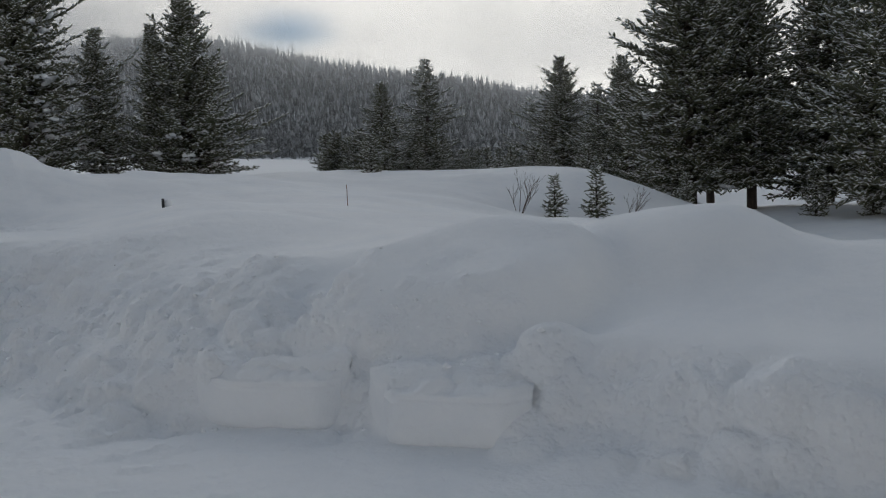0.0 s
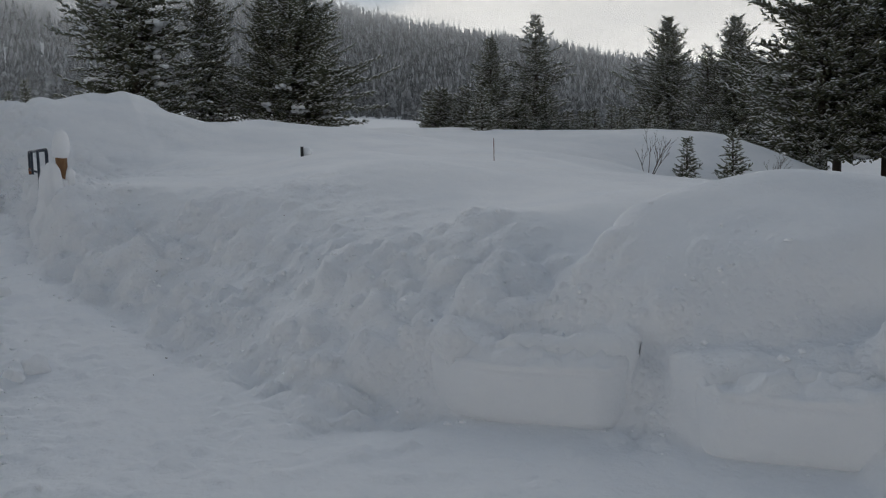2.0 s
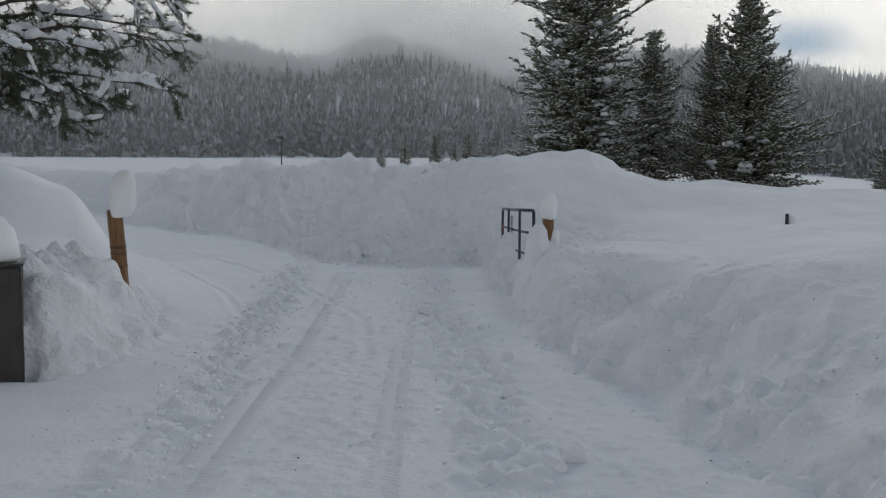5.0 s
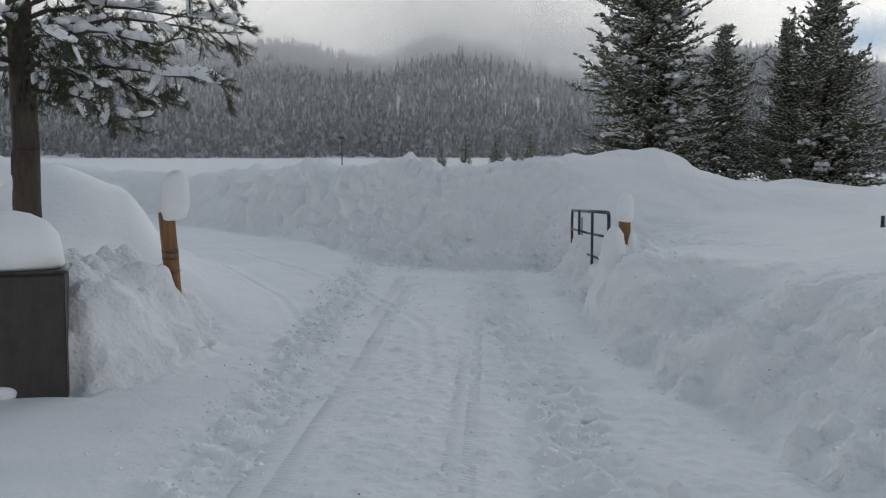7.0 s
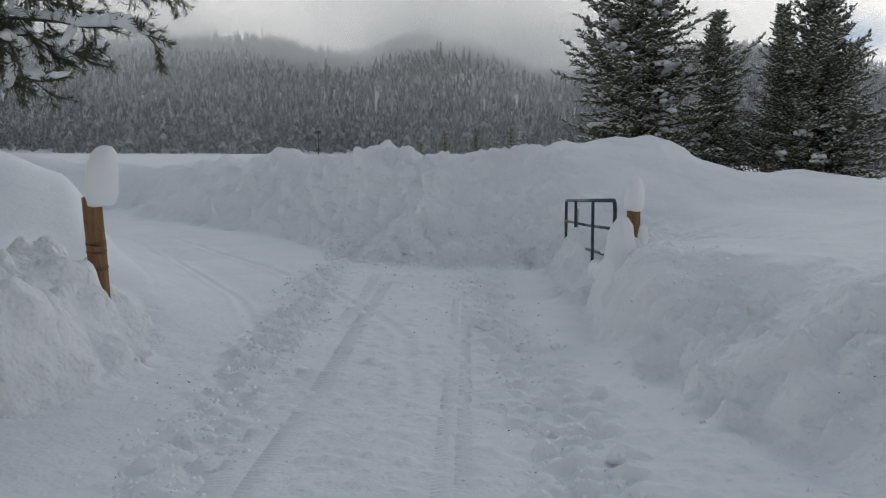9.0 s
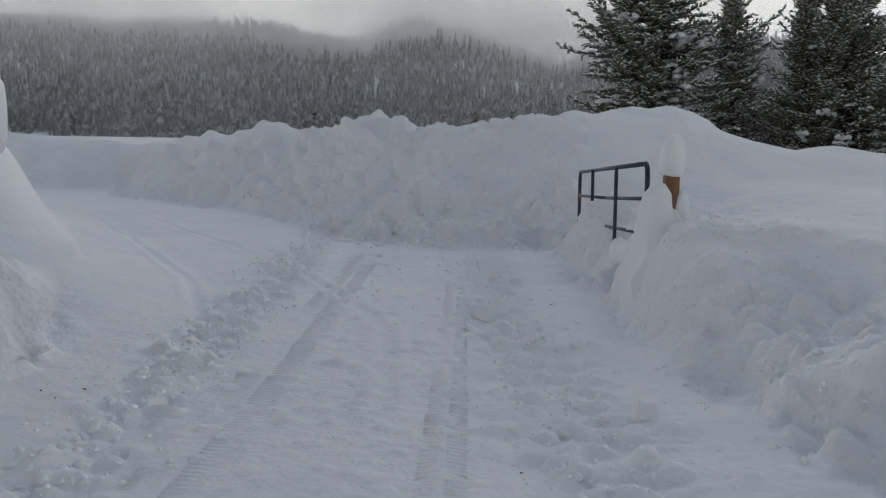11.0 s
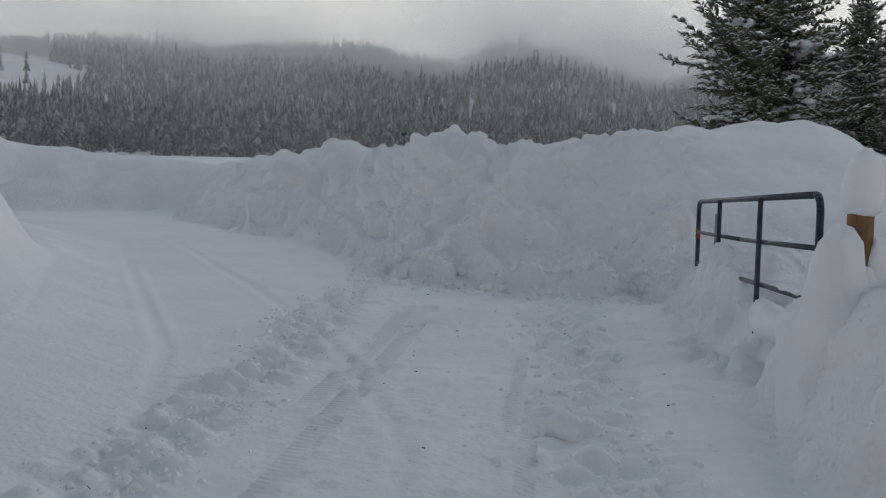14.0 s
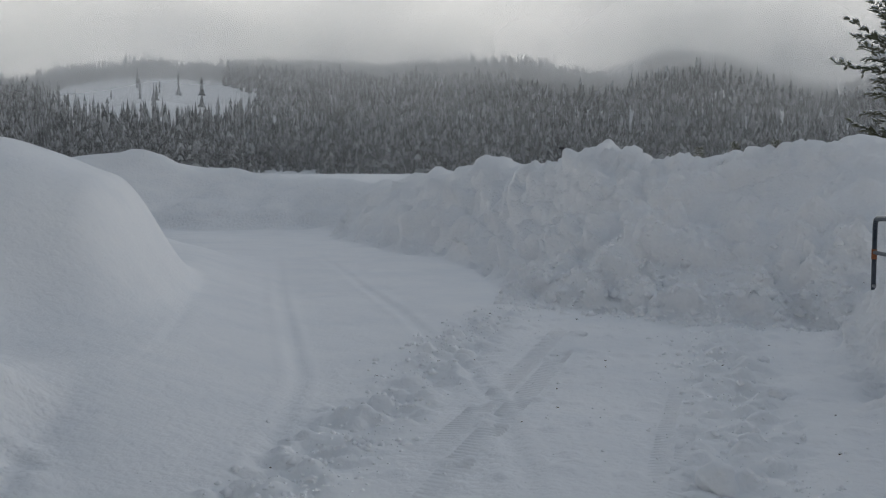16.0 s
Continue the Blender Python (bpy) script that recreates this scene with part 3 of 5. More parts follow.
def roughen(co, X, Y, Z):
    """Pushes crumbled snow out along the surface's own direction."""
    rough = ground_height(X, Y, True)
    gy, gx = np.gradient(Z, Y[:, 0], X[0])
    n = np.stack([-gx.ravel(), -gy.ravel(), np.ones(Z.size)], 1)
    n /= np.linalg.norm(n, axis=1, keepdims=True)
    pick = (rough.ravel() > 0.02) & (np.hypot(X, Y).ravel() < 60)
    p, r = co[pick].astype(float), rough.ravel()[pick]
    wave = 0
    for a, b, sd in ((0, 1, 301), (1, 2, 303), (0, 2, 305)):
        wave = wave + vnoise(p[:, a], p[:, b], 0.8, sd) * 0.050 + vnoise(p[:, a], p[:, b], 0.33, sd + 1) * 0.030
    back = S(20.5, 22.5, p[:, 1])
    lump = clods3(p, 1.30, 69, 0.5) * 0.12 * back + clods3(p, 0.80, 71, 0.40) * 0.20 + clods3(p, 0.38, 73, 0.45) * (0.34 + 0.14 * back) + clods3(p, 0.20, 77, 0.45) * 0.60 + clods3(p, 0.11, 79, 0.45) * 0.45 - 0.035
    co[pick] += (n[pick] * (r * np.maximum((lump + wave) * (1 + 0.30 * back), -0.08))[:, None]).astype(np.float32)


def build_ground():
    xs = spread(-4.2, 6.4, GRID, -2600, 2600, 1.028)
    ys = spread(3.6, 26.0, GRID, -900, 2600, 1.024)
    X, Y = np.meshgrid(xs, ys)
    Z = ground_height(X, Y)
    n, m = len(xs), len(ys)
    me = bpy.data.meshes.new("ground")
    co = np.stack([X.ravel(), Y.ravel(), Z.ravel()], 1).astype(np.float32)
    roughen(co, X, Y, Z)
    i = (np.arange(m - 1)[:, None] * n + np.arange(n - 1)[None]).ravel()
    quads = np.stack([i, i + 1, i + n + 1, i + n], 1).astype(np.int32)
    me.vertices.add(len(co))
    me.vertices.foreach_set("co", co.ravel())
    me.loops.add(quads.size)
    me.loops.foreach_set("vertex_index", quads.ravel())
    me.polygons.add(len(quads))
    me.polygons.foreach_set("loop_start", np.arange(0, quads.size, 4, dtype=np.int32))
    me.polygons.foreach_set("loop_total", np.full(len(quads), 4, np.int32))
    me.polygons.foreach_set("use_smooth", np.ones(len(quads), bool))
    me.update(calc_edges=True)
    me.materials.append(MAT["snow"])
    # how broken the crust is: ploughed heaps and the driven lane against wind-smoothed drifts
    broken = np.maximum(ground_height(X, Y, True), 0.28 * inside(X, Y, RIGHT_EDGE + BACK_EDGE + LEFT_EDGE) * S(23, 20, Y) * S(-3.0, -2.0, X))
    me.attributes.new("crumbled", "FLOAT", "POINT").data.foreach_set("value", np.clip(broken, 0, 1).astype(np.float32).ravel())
    return tagged(new("ground", me), "deep white snow over a ploughed road, banks and valley", "ground", kind="structure")


def z_at(x, y):
    return float(ground_height(np.array([float(x)]), np.array([float(y)]))[0])


GRID = 0.037
ground = build_ground()


# ---------------------------------------------------------------- woods
def cone_tree(rng, tiers, sides, wide):
    """A far spruce: a narrow spire of ragged tiers. Unit height."""
    V, F = [], []
    for k in range(tiers):
        f = k / tiers
        z0, z1 = 0.04 + 0.90 * f, min(1.0, 0.04 + 0.90 * f + (1.6 / tiers) * (1 - 0.45 * f))
        r = wide * (1 - f) ** 0.75 * rng.uniform(0.8, 1.15) + 0.010
        b = len(V)
        V.append((rng.uniform(-0.006, 0.006), rng.uniform(-0.006, 0.006), z1))
        a0 = rng.uniform(0, 6.28)
        for s in range(sides):
            a = a0 + 6.283 * s / sides
            rr = r * (1.25 if s % 2 else 0.5) * rng.uniform(0.8, 1.15)
            V.append((rr * math.cos(a), rr * math.sin(a), z0 - (0.02 if s % 2 else -0.01) * rng.uniform(0.5, 1.5)))
        for s in range(sides):
            F.append((b, b + 1 + s, b + 1 + (s + 1) % sides))
    return np.array(V), np.array(F)


def build_forest():
    rng = random.Random(11)
    close = [cone_tree(rng, 9, 6, 0.105) for _ in range(12)]
    forms = [cone_tree(rng, rng.choice((4, 5)), 4, 0.11) for _ in range(14)]
    V, F, count = [], [], 0
    r = np.random.RandomState(5)
    N = FOREST
    az = r.uniform(-44, 66, N)
    D = 300 + 640 * r.rand(N) ** 0.85
    D[: N // 10] = r.uniform(300, 380, N // 10)
    x, y = D * np.sin(np.radians(az)), D * np.cos(np.radians(az))
    z = hills(x, y) - 0.4
    front = 322 + 22 * vnoise(az, az * 0, 4.0, 3) + 8 * vnoise(az, az * 0, 0.7, 5)
    ragged = vnoise(az, D * 0.02, 0.9, 8)
    for k in range(N):
        small = D[k] < front[k]
        if D[k] < front[k] - 14 or (clearing(az[k] + 0.35 * ragged[k], (z[k] - 1.2) / D[k] + 0.002 * ragged[k]) and r.rand() > 0.02):
            continue
        h = r.uniform(7.5, 14.5) * (1.25 if r.rand() < 0.14 else 1.0)
        if small:
            if r.rand() < 0.6:
                continue
            h = r.uniform(1.5, 6.5)
        v, f = close[r.randint(len(close))] if D[k] < 372 else forms[r.randint(len(forms))]
        a = r.uniform(0, 6.28)
        c, s = math.cos(a), math.sin(a)
        w = h * r.uniform(0.8, 1.2)
        V.append(np.stack([x[k] + w * (v[:, 0] * c - v[:, 1] * s), y[k] + w * (v[:, 0] * s + v[:, 1] * c), z[k] + h * v[:, 2]], 1))
        F.append(f + count)
        count += len(v)
    V, F = np.concatenate(V), np.concatenate(F).astype(np.int32)
    me = bpy.data.meshes.new("forest")
    me.vertices.add(len(V))
    me.vertices.foreach_set("co", V.astype(np.float32).ravel())
    me.loops.add(F.size)
    me.loops.foreach_set("vertex_index", F.ravel())
    me.polygons.add(len(F))
    me.polygons.foreach_set("loop_start", np.arange(0, F.size, 3, dtype=np.int32))
    me.polygons.foreach_set("loop_total", np.full(len(F), 3, np.int32))
    me.update(calc_edges=True)
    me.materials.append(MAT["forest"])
    tagged(new("forest", me), "snow-dusted conifer forest, greyed for haze, covering the valley slopes", "forest", kind="stuff")


def clearing(az, el):
    bald = ((az + 30.6) / 5.6) ** 2 + ((el - 0.083) / 0.024) ** 2 < 1
    patch = abs(el - 0.0735) < 0.0042 and (abs(az + 7.2) < 1.1 or abs(az + 4.6) < 0.25)
    return bald or patch


FOREST = 36000
build_forest()


def mist_sheet(D, thick, top, seed):
    """A thin curtain of falling snow and low cloud before the slope."""
    m = bpy.data.materials.new("mist")
    m.use_nodes = True
    nt = m.node_tree
    nt.nodes.clear()
    N, L = nt.nodes.new, nt.links.new
    out, mix, clear, scat, tl, half = N("ShaderNodeOutputMaterial"), N("ShaderNodeMixShader"), N("ShaderNodeBsdfTransparent"), N("ShaderNodeBsdfDiffuse"), N("ShaderNodeBsdfTranslucent"), N("ShaderNodeMixShader")
    scat.inputs["Color"].default_value = tl.inputs["Color"].default_value = (0.93, 0.94, 0.95, 1)
    L(scat.outputs[0], half.inputs[1])
    L(tl.outputs[0], half.inputs[2])
    tc, n, sep = N("ShaderNodeTexCoord"), N("ShaderNodeTexNoise"), N("ShaderNodeSeparateXYZ")
    n.inputs["Scale"].default_value, n.inputs["Detail"].default_value = 0.0055, 5
    n.noise_dimensions = "4D"
    n.inputs["W"].default_value = seed
    L(tc.outputs["Object"], n.inputs["Vector"])
    L(tc.outputs["Object"], sep.inputs[0])
    rise = N("ShaderNodeMapRange")
    rise.interpolation_type = "SMOOTHSTEP"
    for k, v in zip(("From Min", "From Max", "To Min", "To Max"), (0.0, top, thick[0], thick[1])):
        rise.inputs[k].default_value = v
    L(sep.outputs["Z"], rise.inputs["Value"])
    var = N("ShaderNodeMapRange")
    for k, v in zip(("From Min", "From Max", "To Min", "To Max"), (0.3, 0.7, 0.45, 1.5)):
        var.inputs[k].default_value = v
    L(n.outputs["Fac"], var.inputs["Value"])
    mul = N("ShaderNodeMath")
    mul.operation, mul.use_clamp = "MULTIPLY", True
    # thins out again above the ridge
    fade, kept = N("ShaderNodeMapRange"), N("ShaderNodeMath")
    fade.interpolation_type, kept.operation = "SMOOTHSTEP", "MULTIPLY"
    for k, v in zip(("From Min", "From Max", "To Min", "To Max"), (0.115 * D, 0.30 * D, 1.0, 0.0)):
        fade.inputs[k].default_value = v
    L(sep.outputs["Z"], fade.inputs["Value"])
    L(rise.outputs[0], kept.inputs[0])
    L(fade.outputs[0], kept.inputs[1])
    L(kept.outputs[0], mul.inputs[0])
    L(var.outputs[0], mul.inputs[1])
    west, east, both = N("ShaderNodeMapRange"), N("ShaderNodeMapRange"), N("ShaderNodeMath")
    for node, vals in ((west, (-0.50 * D, -0.18 * D, 0.62, 1.0)), (east, (0.04 * D, 0.30 * D, 1.0, 0.42))):
        node.interpolation_type = "SMOOTHSTEP"
        for k, v in zip(("From Min", "From Max", "To Min", "To Max"), vals):
            node.inputs[k].default_value = v
        L(sep.outputs["X"], node.inputs["Value"])
    both.operation = "MULTIPLY"
    L(west.outputs[0], both.inputs[0])
    L(east.outputs[0], both.inputs[1])
    fin = N("ShaderNodeMath")
    fin.operation, fin.use_clamp = "MULTIPLY", True
    L(mul.outputs[0], fin.inputs[0])
    L(both.outputs[0], fin.inputs[1])
    L(fin.outputs[0], mix.inputs["Fac"])
    L(clear.outputs[0], mix.inputs[1])
    L(half.outputs[0], mix.inputs[2])
    L(mix.outputs[0], out.inputs["Surface"])
    V, F = [], []
    for k in range(61):
        a = radians(-62 + 2 * k + 8)
        for z in (-8.0, 0.38 * D):
            V.append((D * math.sin(a), D * math.cos(a), z))
    for k in range(60):
        F.append((2 * k, 2 * k + 2, 2 * k + 3, 2 * k + 1))
    ob = link_mesh("mist", V, F, m, None, True)
    ob.visible_shadow = False
    tagged(ob, "thin curtain of drifting snow and mist before the slopes", "mist", kind="stuff")


for D, thick, top, seed in ((290, (0.14, 0.14), 40, 1.0), (430, (0.14, 0.21), 55, 4.0), (560, (0.16, 0.34), 80, 7.0), (700, (0.22, 0.58), 92, 11.0), (840, (0.26, 0.86), 105, 15.0)):
    mist_sheet(D, thick, top, seed)


def tapered(bm, a, b, ra, rb, sides=6):
    """A tapered round stick from a to b."""
    a, b = Vector(a), Vector(b)
    q = (b - a).to_track_quat("Z", "Y")
    rings = []
    for p, r in ((a, ra), (b, rb)):
        rings.append([bm.verts.new(p + q @ Vector((r * math.cos(6.283 * k / sides), r * math.sin(6.283 * k / sides), 0))) for k in range(sides)])
    for k in range(sides):
        bm.faces.new((rings[0][k], rings[0][(k + 1) % sides], rings[1][(k + 1) % sides], rings[1][k]))
    bm.faces.new(rings[1])
    bm.faces.new(rings[0][::-1])


class Soup:
    """Loose small forms, gathered and made into one mesh."""

    def __init__(self):
        self.v, self.f = [], []

    def blade(self, a, b, width, up):
        """A flat needle from a to b."""
        side = (b - a).cross(up)
        if side.length < 1e-6:
            return
        side = side.normalized() * width
        m = a.lerp(b, 0.4)
        k = len(self.v)
        self.v += [a, m + side, b, m - side]
        self.f += [(k, k + 1, k + 2), (k, k + 2, k + 3)]

    def brush(self, a, b, r, bulge=0.55, lift=0.0):
        """A needled shoot: a three-sided spindle from a to b."""
        d = b - a
        s = d.cross(Vector((0.03, 0.02, 1)))
        if s.length < 1e-6:
            s = Vector((1, 0, 0))
        s = s.normalized() * r
        t = s.cross(d).normalized() * r
        m = a + d * bulge
        up = Vector((0, 0, lift))
        k = len(self.v)
        self.v += [a + up, m + s + up, m - s + up, m + t * 1.1 + up, b + up]
        self.f += [(k, k + 1, k + 3), (k, k + 3, k + 2), (k, k + 2, k + 1), (k + 4, k + 3, k + 1), (k + 4, k + 2, k + 3), (k + 4, k + 1, k + 2)]

    def lump(self, c, along, r, ln, flat, rng):
        """A soft pad of snow lying along a branch."""
        q = along.to_track_quat("X", "Z")
        k = len(self.v)
        self.v.append(c + Vector((0, 0, flat)))
        for s in range(6):
            a = 6.283 * s / 6
            j = rng.uniform(0.75, 1.2)
            self.v.append(c + q @ Vector((ln * math.cos(a) * j, r * math.sin(a) * j, 0)) + Vector((0, 0, flat * 0.35)))
        for s in range(6):
            a = 6.283 * s / 6
            self.v.append(c + q @ Vector((ln * 0.8 * math.cos(a), r * 0.8 * math.sin(a), 0)) - Vector((0, 0, flat * 0.45)))
        for s in range(6):
            n = (s + 1) % 6
            self.f.append((k, k + 1 + s, k + 1 + n))
            self.f.append((k + 1 + s, k + 7 + s, k + 7 + n, k + 1 + n))
        self.f.append(tuple(k + 12 - s for s in range(6)))

    def make(self, name, mat, parent, smooth=False):
        ob = link_mesh(name, self.v, self.f, mat, parent, smooth)
        ob["kind"] = "stuff"
        return ob


def conifer(h, r, seed, snow=0.5, bare=0.05, dense=1.0, shoot=0.34, label="", thing="pine_tree", wild=0.2, mat="needles", clump=1.0, fat=1.0, lobes=0.12, heavy=1.0):
    """A standing lodgepole pine: trunk, ascending boughs set with brushy shoots, and snow lying on them."""
    rng = random.Random(seed)
    root = new(thing)
    tagged(root, label, "tree", "trees beyond the snow banks")
    bm = bmesh.new()
    tapered(bm, (0, 0, -0.6), (0, 0, h * 0.5), 0.014 * h + 0.04, 0.010 * h + 0.02, 9)
    tapered(bm, (0, 0, h * 0.5), (0, 0, h * 0.97), 0.010 * h + 0.02, 0.008, 7)
    needles, pads = Soup(), Soup()
    z = bare * h
    while z < h * 0.97:
        f = z / h
        full = min(1.0, 0.62 + 2.2 * max(0.0, f - bare))
        reach = r * (1 - f) ** 0.88 * full * (1 + 0.14 * math.sin(z * 3.1 / (0.1 * h + 0.3) + seed)) + 0.1 * shoot
        reach *= rng.uniform(0.80, 1.14)
        n = max(3, int(round((3 + 5 * (1 - f)) * dense)))
        for k in range(n):
            a = 6.283 * (k + rng.uniform(-0.45, 0.45)) / n + z * 5
            ln = reach * (rng.uniform(0.6, 1.05) if rng.random() > wild * 0.5 else rng.uniform(1.05, 1.35))
            # the crown bulges and gapes unevenly round the stem
            ln *= 1 + lobes * math.sin(2 * a + 5.3 * f + seed) + lobes * math.sin(3 * a - 9.0 * f + 2 * seed)
            out = Vector((math.cos(a), math.sin(a), 0))
            side = Vector((-out.y, out.x, 0))
            dip = -rng.uniform(0.05, 0.38) * (1 - 0.8 * f)
            rise = rng.uniform(0.05, 0.38) + 0.3 * f
            p0, segs = Vector((0, 0, z)), []
            for t in (0.0, 0.25, 0.5, 0.75, 1.0):
                segs.append(p0 + out * ln * t + Vector((0, 0, ln * (dip * t + rise * t * t))) + side * ln * 0.12 * math.sin(3 * t + seed + k))
            tapered(bm, segs[0], segs[2], 0.010 + 0.008 * ln, 0.008 + 0.004 * ln, 4)
            tapered(bm, segs[2], segs[4], 0.008 + 0.004 * ln, 0.004, 4)
            m = max(2, int(ln / (shoot * 0.45)))
            for i in range(m + 1):
                t = 0.16 + 0.84 * i / m
                q = min(3, int(t * 4))
                base = segs[q].lerp(segs[q + 1], t * 4 - q)
                dirn = (segs[q + 1] - segs[q]).normalized()
                for sgn in ((0,) if i == m else (-1, 1, 0) if rng.random() < 0.45 else (-1, 1)):
                    size = shoot * rng.uniform(0.65, 1.2) * (1.15 - 0.3 * t)
                    v = dirn * rng.uniform(0.45, 0.9) + side * sgn * rng.uniform(0.5, 1.0) + Vector((0, 0, rng.uniform(-0.45, 0.40)))
                    v = v.normalized() * size
                    mid = base + v * 0.6
                    tip = base + v + Vector((0, 0, size * rng.uniform(0.0, 0.28)))
                    thick = size * fat * rng.uniform(0.11, 0.17)
                    needles.brush(base, tip, thick, 0.6)
                    if rng.random() < 0.5:
                        w = (v + side * rng.uniform(-0.6, 0.6) * size + Vector((0, 0, rng.uniform(-0.3, 0.3) * size))) * 0.7
                        needles.brush(base.lerp(mid, 0.7), base.lerp(mid, 0.7) + w, size * 0.11, 0.6)
                    if rng.random() < 2.6 * snow * (0.4 + 0.6 * t):
                        pads.brush(base.lerp(tip, rng.uniform(0.05, 0.3)), base.lerp(tip, rng.uniform(0.75, 1.0)), thick * rng.uniform(0.55, 0.95), 0.5, thick * rng.uniform(0.7, 1.1))
                if t < 0.86 and ln < 1.1 * reach and rng.random() < snow * 0.028 * clump * (0.3 + t):
                    sz = heavy * min(0.30, 0.03 * h) * rng.uniform(0.25, 1.0)
                    for j in range(6):
                        drop = base + dirn * sz * rng.uniform(-0.9, 1.1) + side * sz * rng.uniform(-0.8, 0.8)
                        reachd = (drop - base).length / sz
                        pads.lump(drop + Vector((0, 0, 0.06 * sz - 0.22 * sz * reachd * reachd)), dirn + side * rng.uniform(-0.5, 0.5), sz * rng.uniform(0.28, 0.5), sz * rng.uniform(0.35, 0.6), sz * rng.uniform(0.26, 0.4), rng)
        z += (0.16 + 0.15 * (1 - f)) * max(0.42, (h / 10) ** 0.7) / dense * rng.uniform(0.75, 1.25)
    needles.brush(Vector((0, 0, h * 0.93)), Vector((0, 0, h)), shoot * 0.14)
    part("trunk", bm, MAT["bark"], root)
    needles.make("crown", MAT[mat], root)
    pads.make("snow_load", MAT["cap_snow"], root, True)
    return root


def plant(root, x, y, turn=0.0, size=1.0, sink=0.0):
    z = z_at(x, y) - sink
    root.matrix_basis = pose(x, y, z, 0, 0, turn) @ Matrix.Diagonal((size, size, size, 1))
    return root


def plant_trees():
    big = conifer(11.8, 3.35, 101, 0.62, 0.03, 1.4, 0.30, "tall dark pine heavily laden with clumps of snow", wild=0.5, clump=2.6, fat=1.35, lobes=0.15, heavy=1.5)
    plant(big, 6.4, 40.8, 70)
    plant(conifer(6.0, 1.75, 102, 1.2, 0.03, 1.2, 0.24, "middling pine powdered white with snow between two larger pines", wild=0.5, lobes=0.2, clump=1.5, heavy=1.4), 9.3, 41.5)
    plant(conifer(7.4, 2.95, 103, 0.6, 0.03, 1.4, 0.26, "dense dark pine with some snow on its boughs", wild=0.8, fat=1.3, clump=1.3, lobes=0.2, heavy=1.5), 12.55, 40.2)
    plant(conifer(6.3, 1.35, 104, 0.62, 0.03, 1.3, 0.24, "dark pine standing close beside a taller one", fat=1.25), 11.35, 40.6)
    a = conifer(6.5, 2.4, 105, 0.75, 0.04, 1.0, 0.25, "slender pine with snow-dusted boughs at the field's edge", wild=0.4)
    plant(a, 27.3, 47.8)
    plant(conifer(4.55, 1.9, 106, 0.75, 0.03, 1.05, 0.23, "smaller slender pine at the field's edge", wild=0.35), 23.4, 45.2)
    c = conifer(10.8, 4.9, 107, 0.65, 0.04, 1.25, 0.36, "broad snowy pine at the far side of the field", wild=0.35, lobes=0.2)
    plant(c, 47.6, 64.5)
    plant(copy_thing(c, Matrix()), 48.3, 57.7, 140, 0.98)
    plant(copy_thing(a, Matrix()), 46.9, 58.9, 80, 1.35)
    plant(copy_thing(c, Matrix()), 55.0, 66.0, 30, 0.92)
    e = conifer(14.5, 4.1, 108, 0.62, 0.05, 1.32, 0.45, "tall dense dark pine in a group beyond the mounds", wild=0.3)
    plant(e, 33.0, 33.6)
    e2 = conifer(14.0, 3.8, 109, 0.58, 0.09, 1.32, 0.45, "tall dark pine with a bare trunk foot in a group", wild=0.3)
    plant(e2, 35.6, 32.6)
    plant(copy_thing(e, Matrix()), 39.4, 31.6, 120, 0.98)
    plant(copy_thing(e2, Matrix()), 37.0, 25.2, 70, 0.95)
    plant(copy_thing(e, Matrix()), 42.5, 26.5, 210, 0.95)
    plant(copy_thing(e2, Matrix()), 37.4, 37.2, 200, 0.9)
    plant(copy_thing(e, Matrix()), 34.2, 24.0, 300, 0.98)
    s = conifer(1.9, 0.72, 110, 0.7, 0.02, 0.75, 0.23, "young pine sapling standing in deep snow", "pine_sapling")
    plant(s, 22.3, 26.2, 0, 0.92)
    spots = [(21.1, 26.9, 0.74), (32.0, 33.4, 1.0), (30.6, 31.2, 0.75), (33.4, 27.0, 1.05), (34.2, 25.0, 1.0), (33.0, 22.8, 0.9), (36.0, 23.5, 1.2),
             (21.8, 46.0, 0.7), (22.6, 48.0, 0.9), (24.0, 47.0, 0.9), (26.0, 50.0, 1.0), (28.8, 49.0, 1.1), (30.5, 50.0, 0.9), (32.5, 50.5, 1.2),
             (35.0, 52.0, 1.0), (38.0, 54.0, 1.1), (-3.0, 78.0, 0.8), (1.0, 84.0, 1.3), (2.5, 80.0, 0.9), (-1.5, 88.0, 1.2), (3.8, 86.0, 1.4)]
    for k, (x, y, sz) in enumerate(spots):
        plant(copy_thing(s, Matrix()), x, y, 57 * k, sz)
    white = conifer(2.1, 1.1, 111, 1.0, 0.02, 0.8, 0.26, "bushy young pine bowed under white snow", "pine_sapling")
    plant(white, 20.2, 39.6, 0, 0.8)
    rng = random.Random(31)
    for k in range(60):
        az, D = rng.uniform(22.0, 37), rng.uniform(50, 64)
        src = white if rng.random() < 0.45 else s
        plant(copy_thing(src, Matrix()), 2 + D * math.sin(radians(az)), D * math.cos(radians(az)), rng.uniform(0, 360), rng.uniform(0.55, 1.25))


plant_trees()


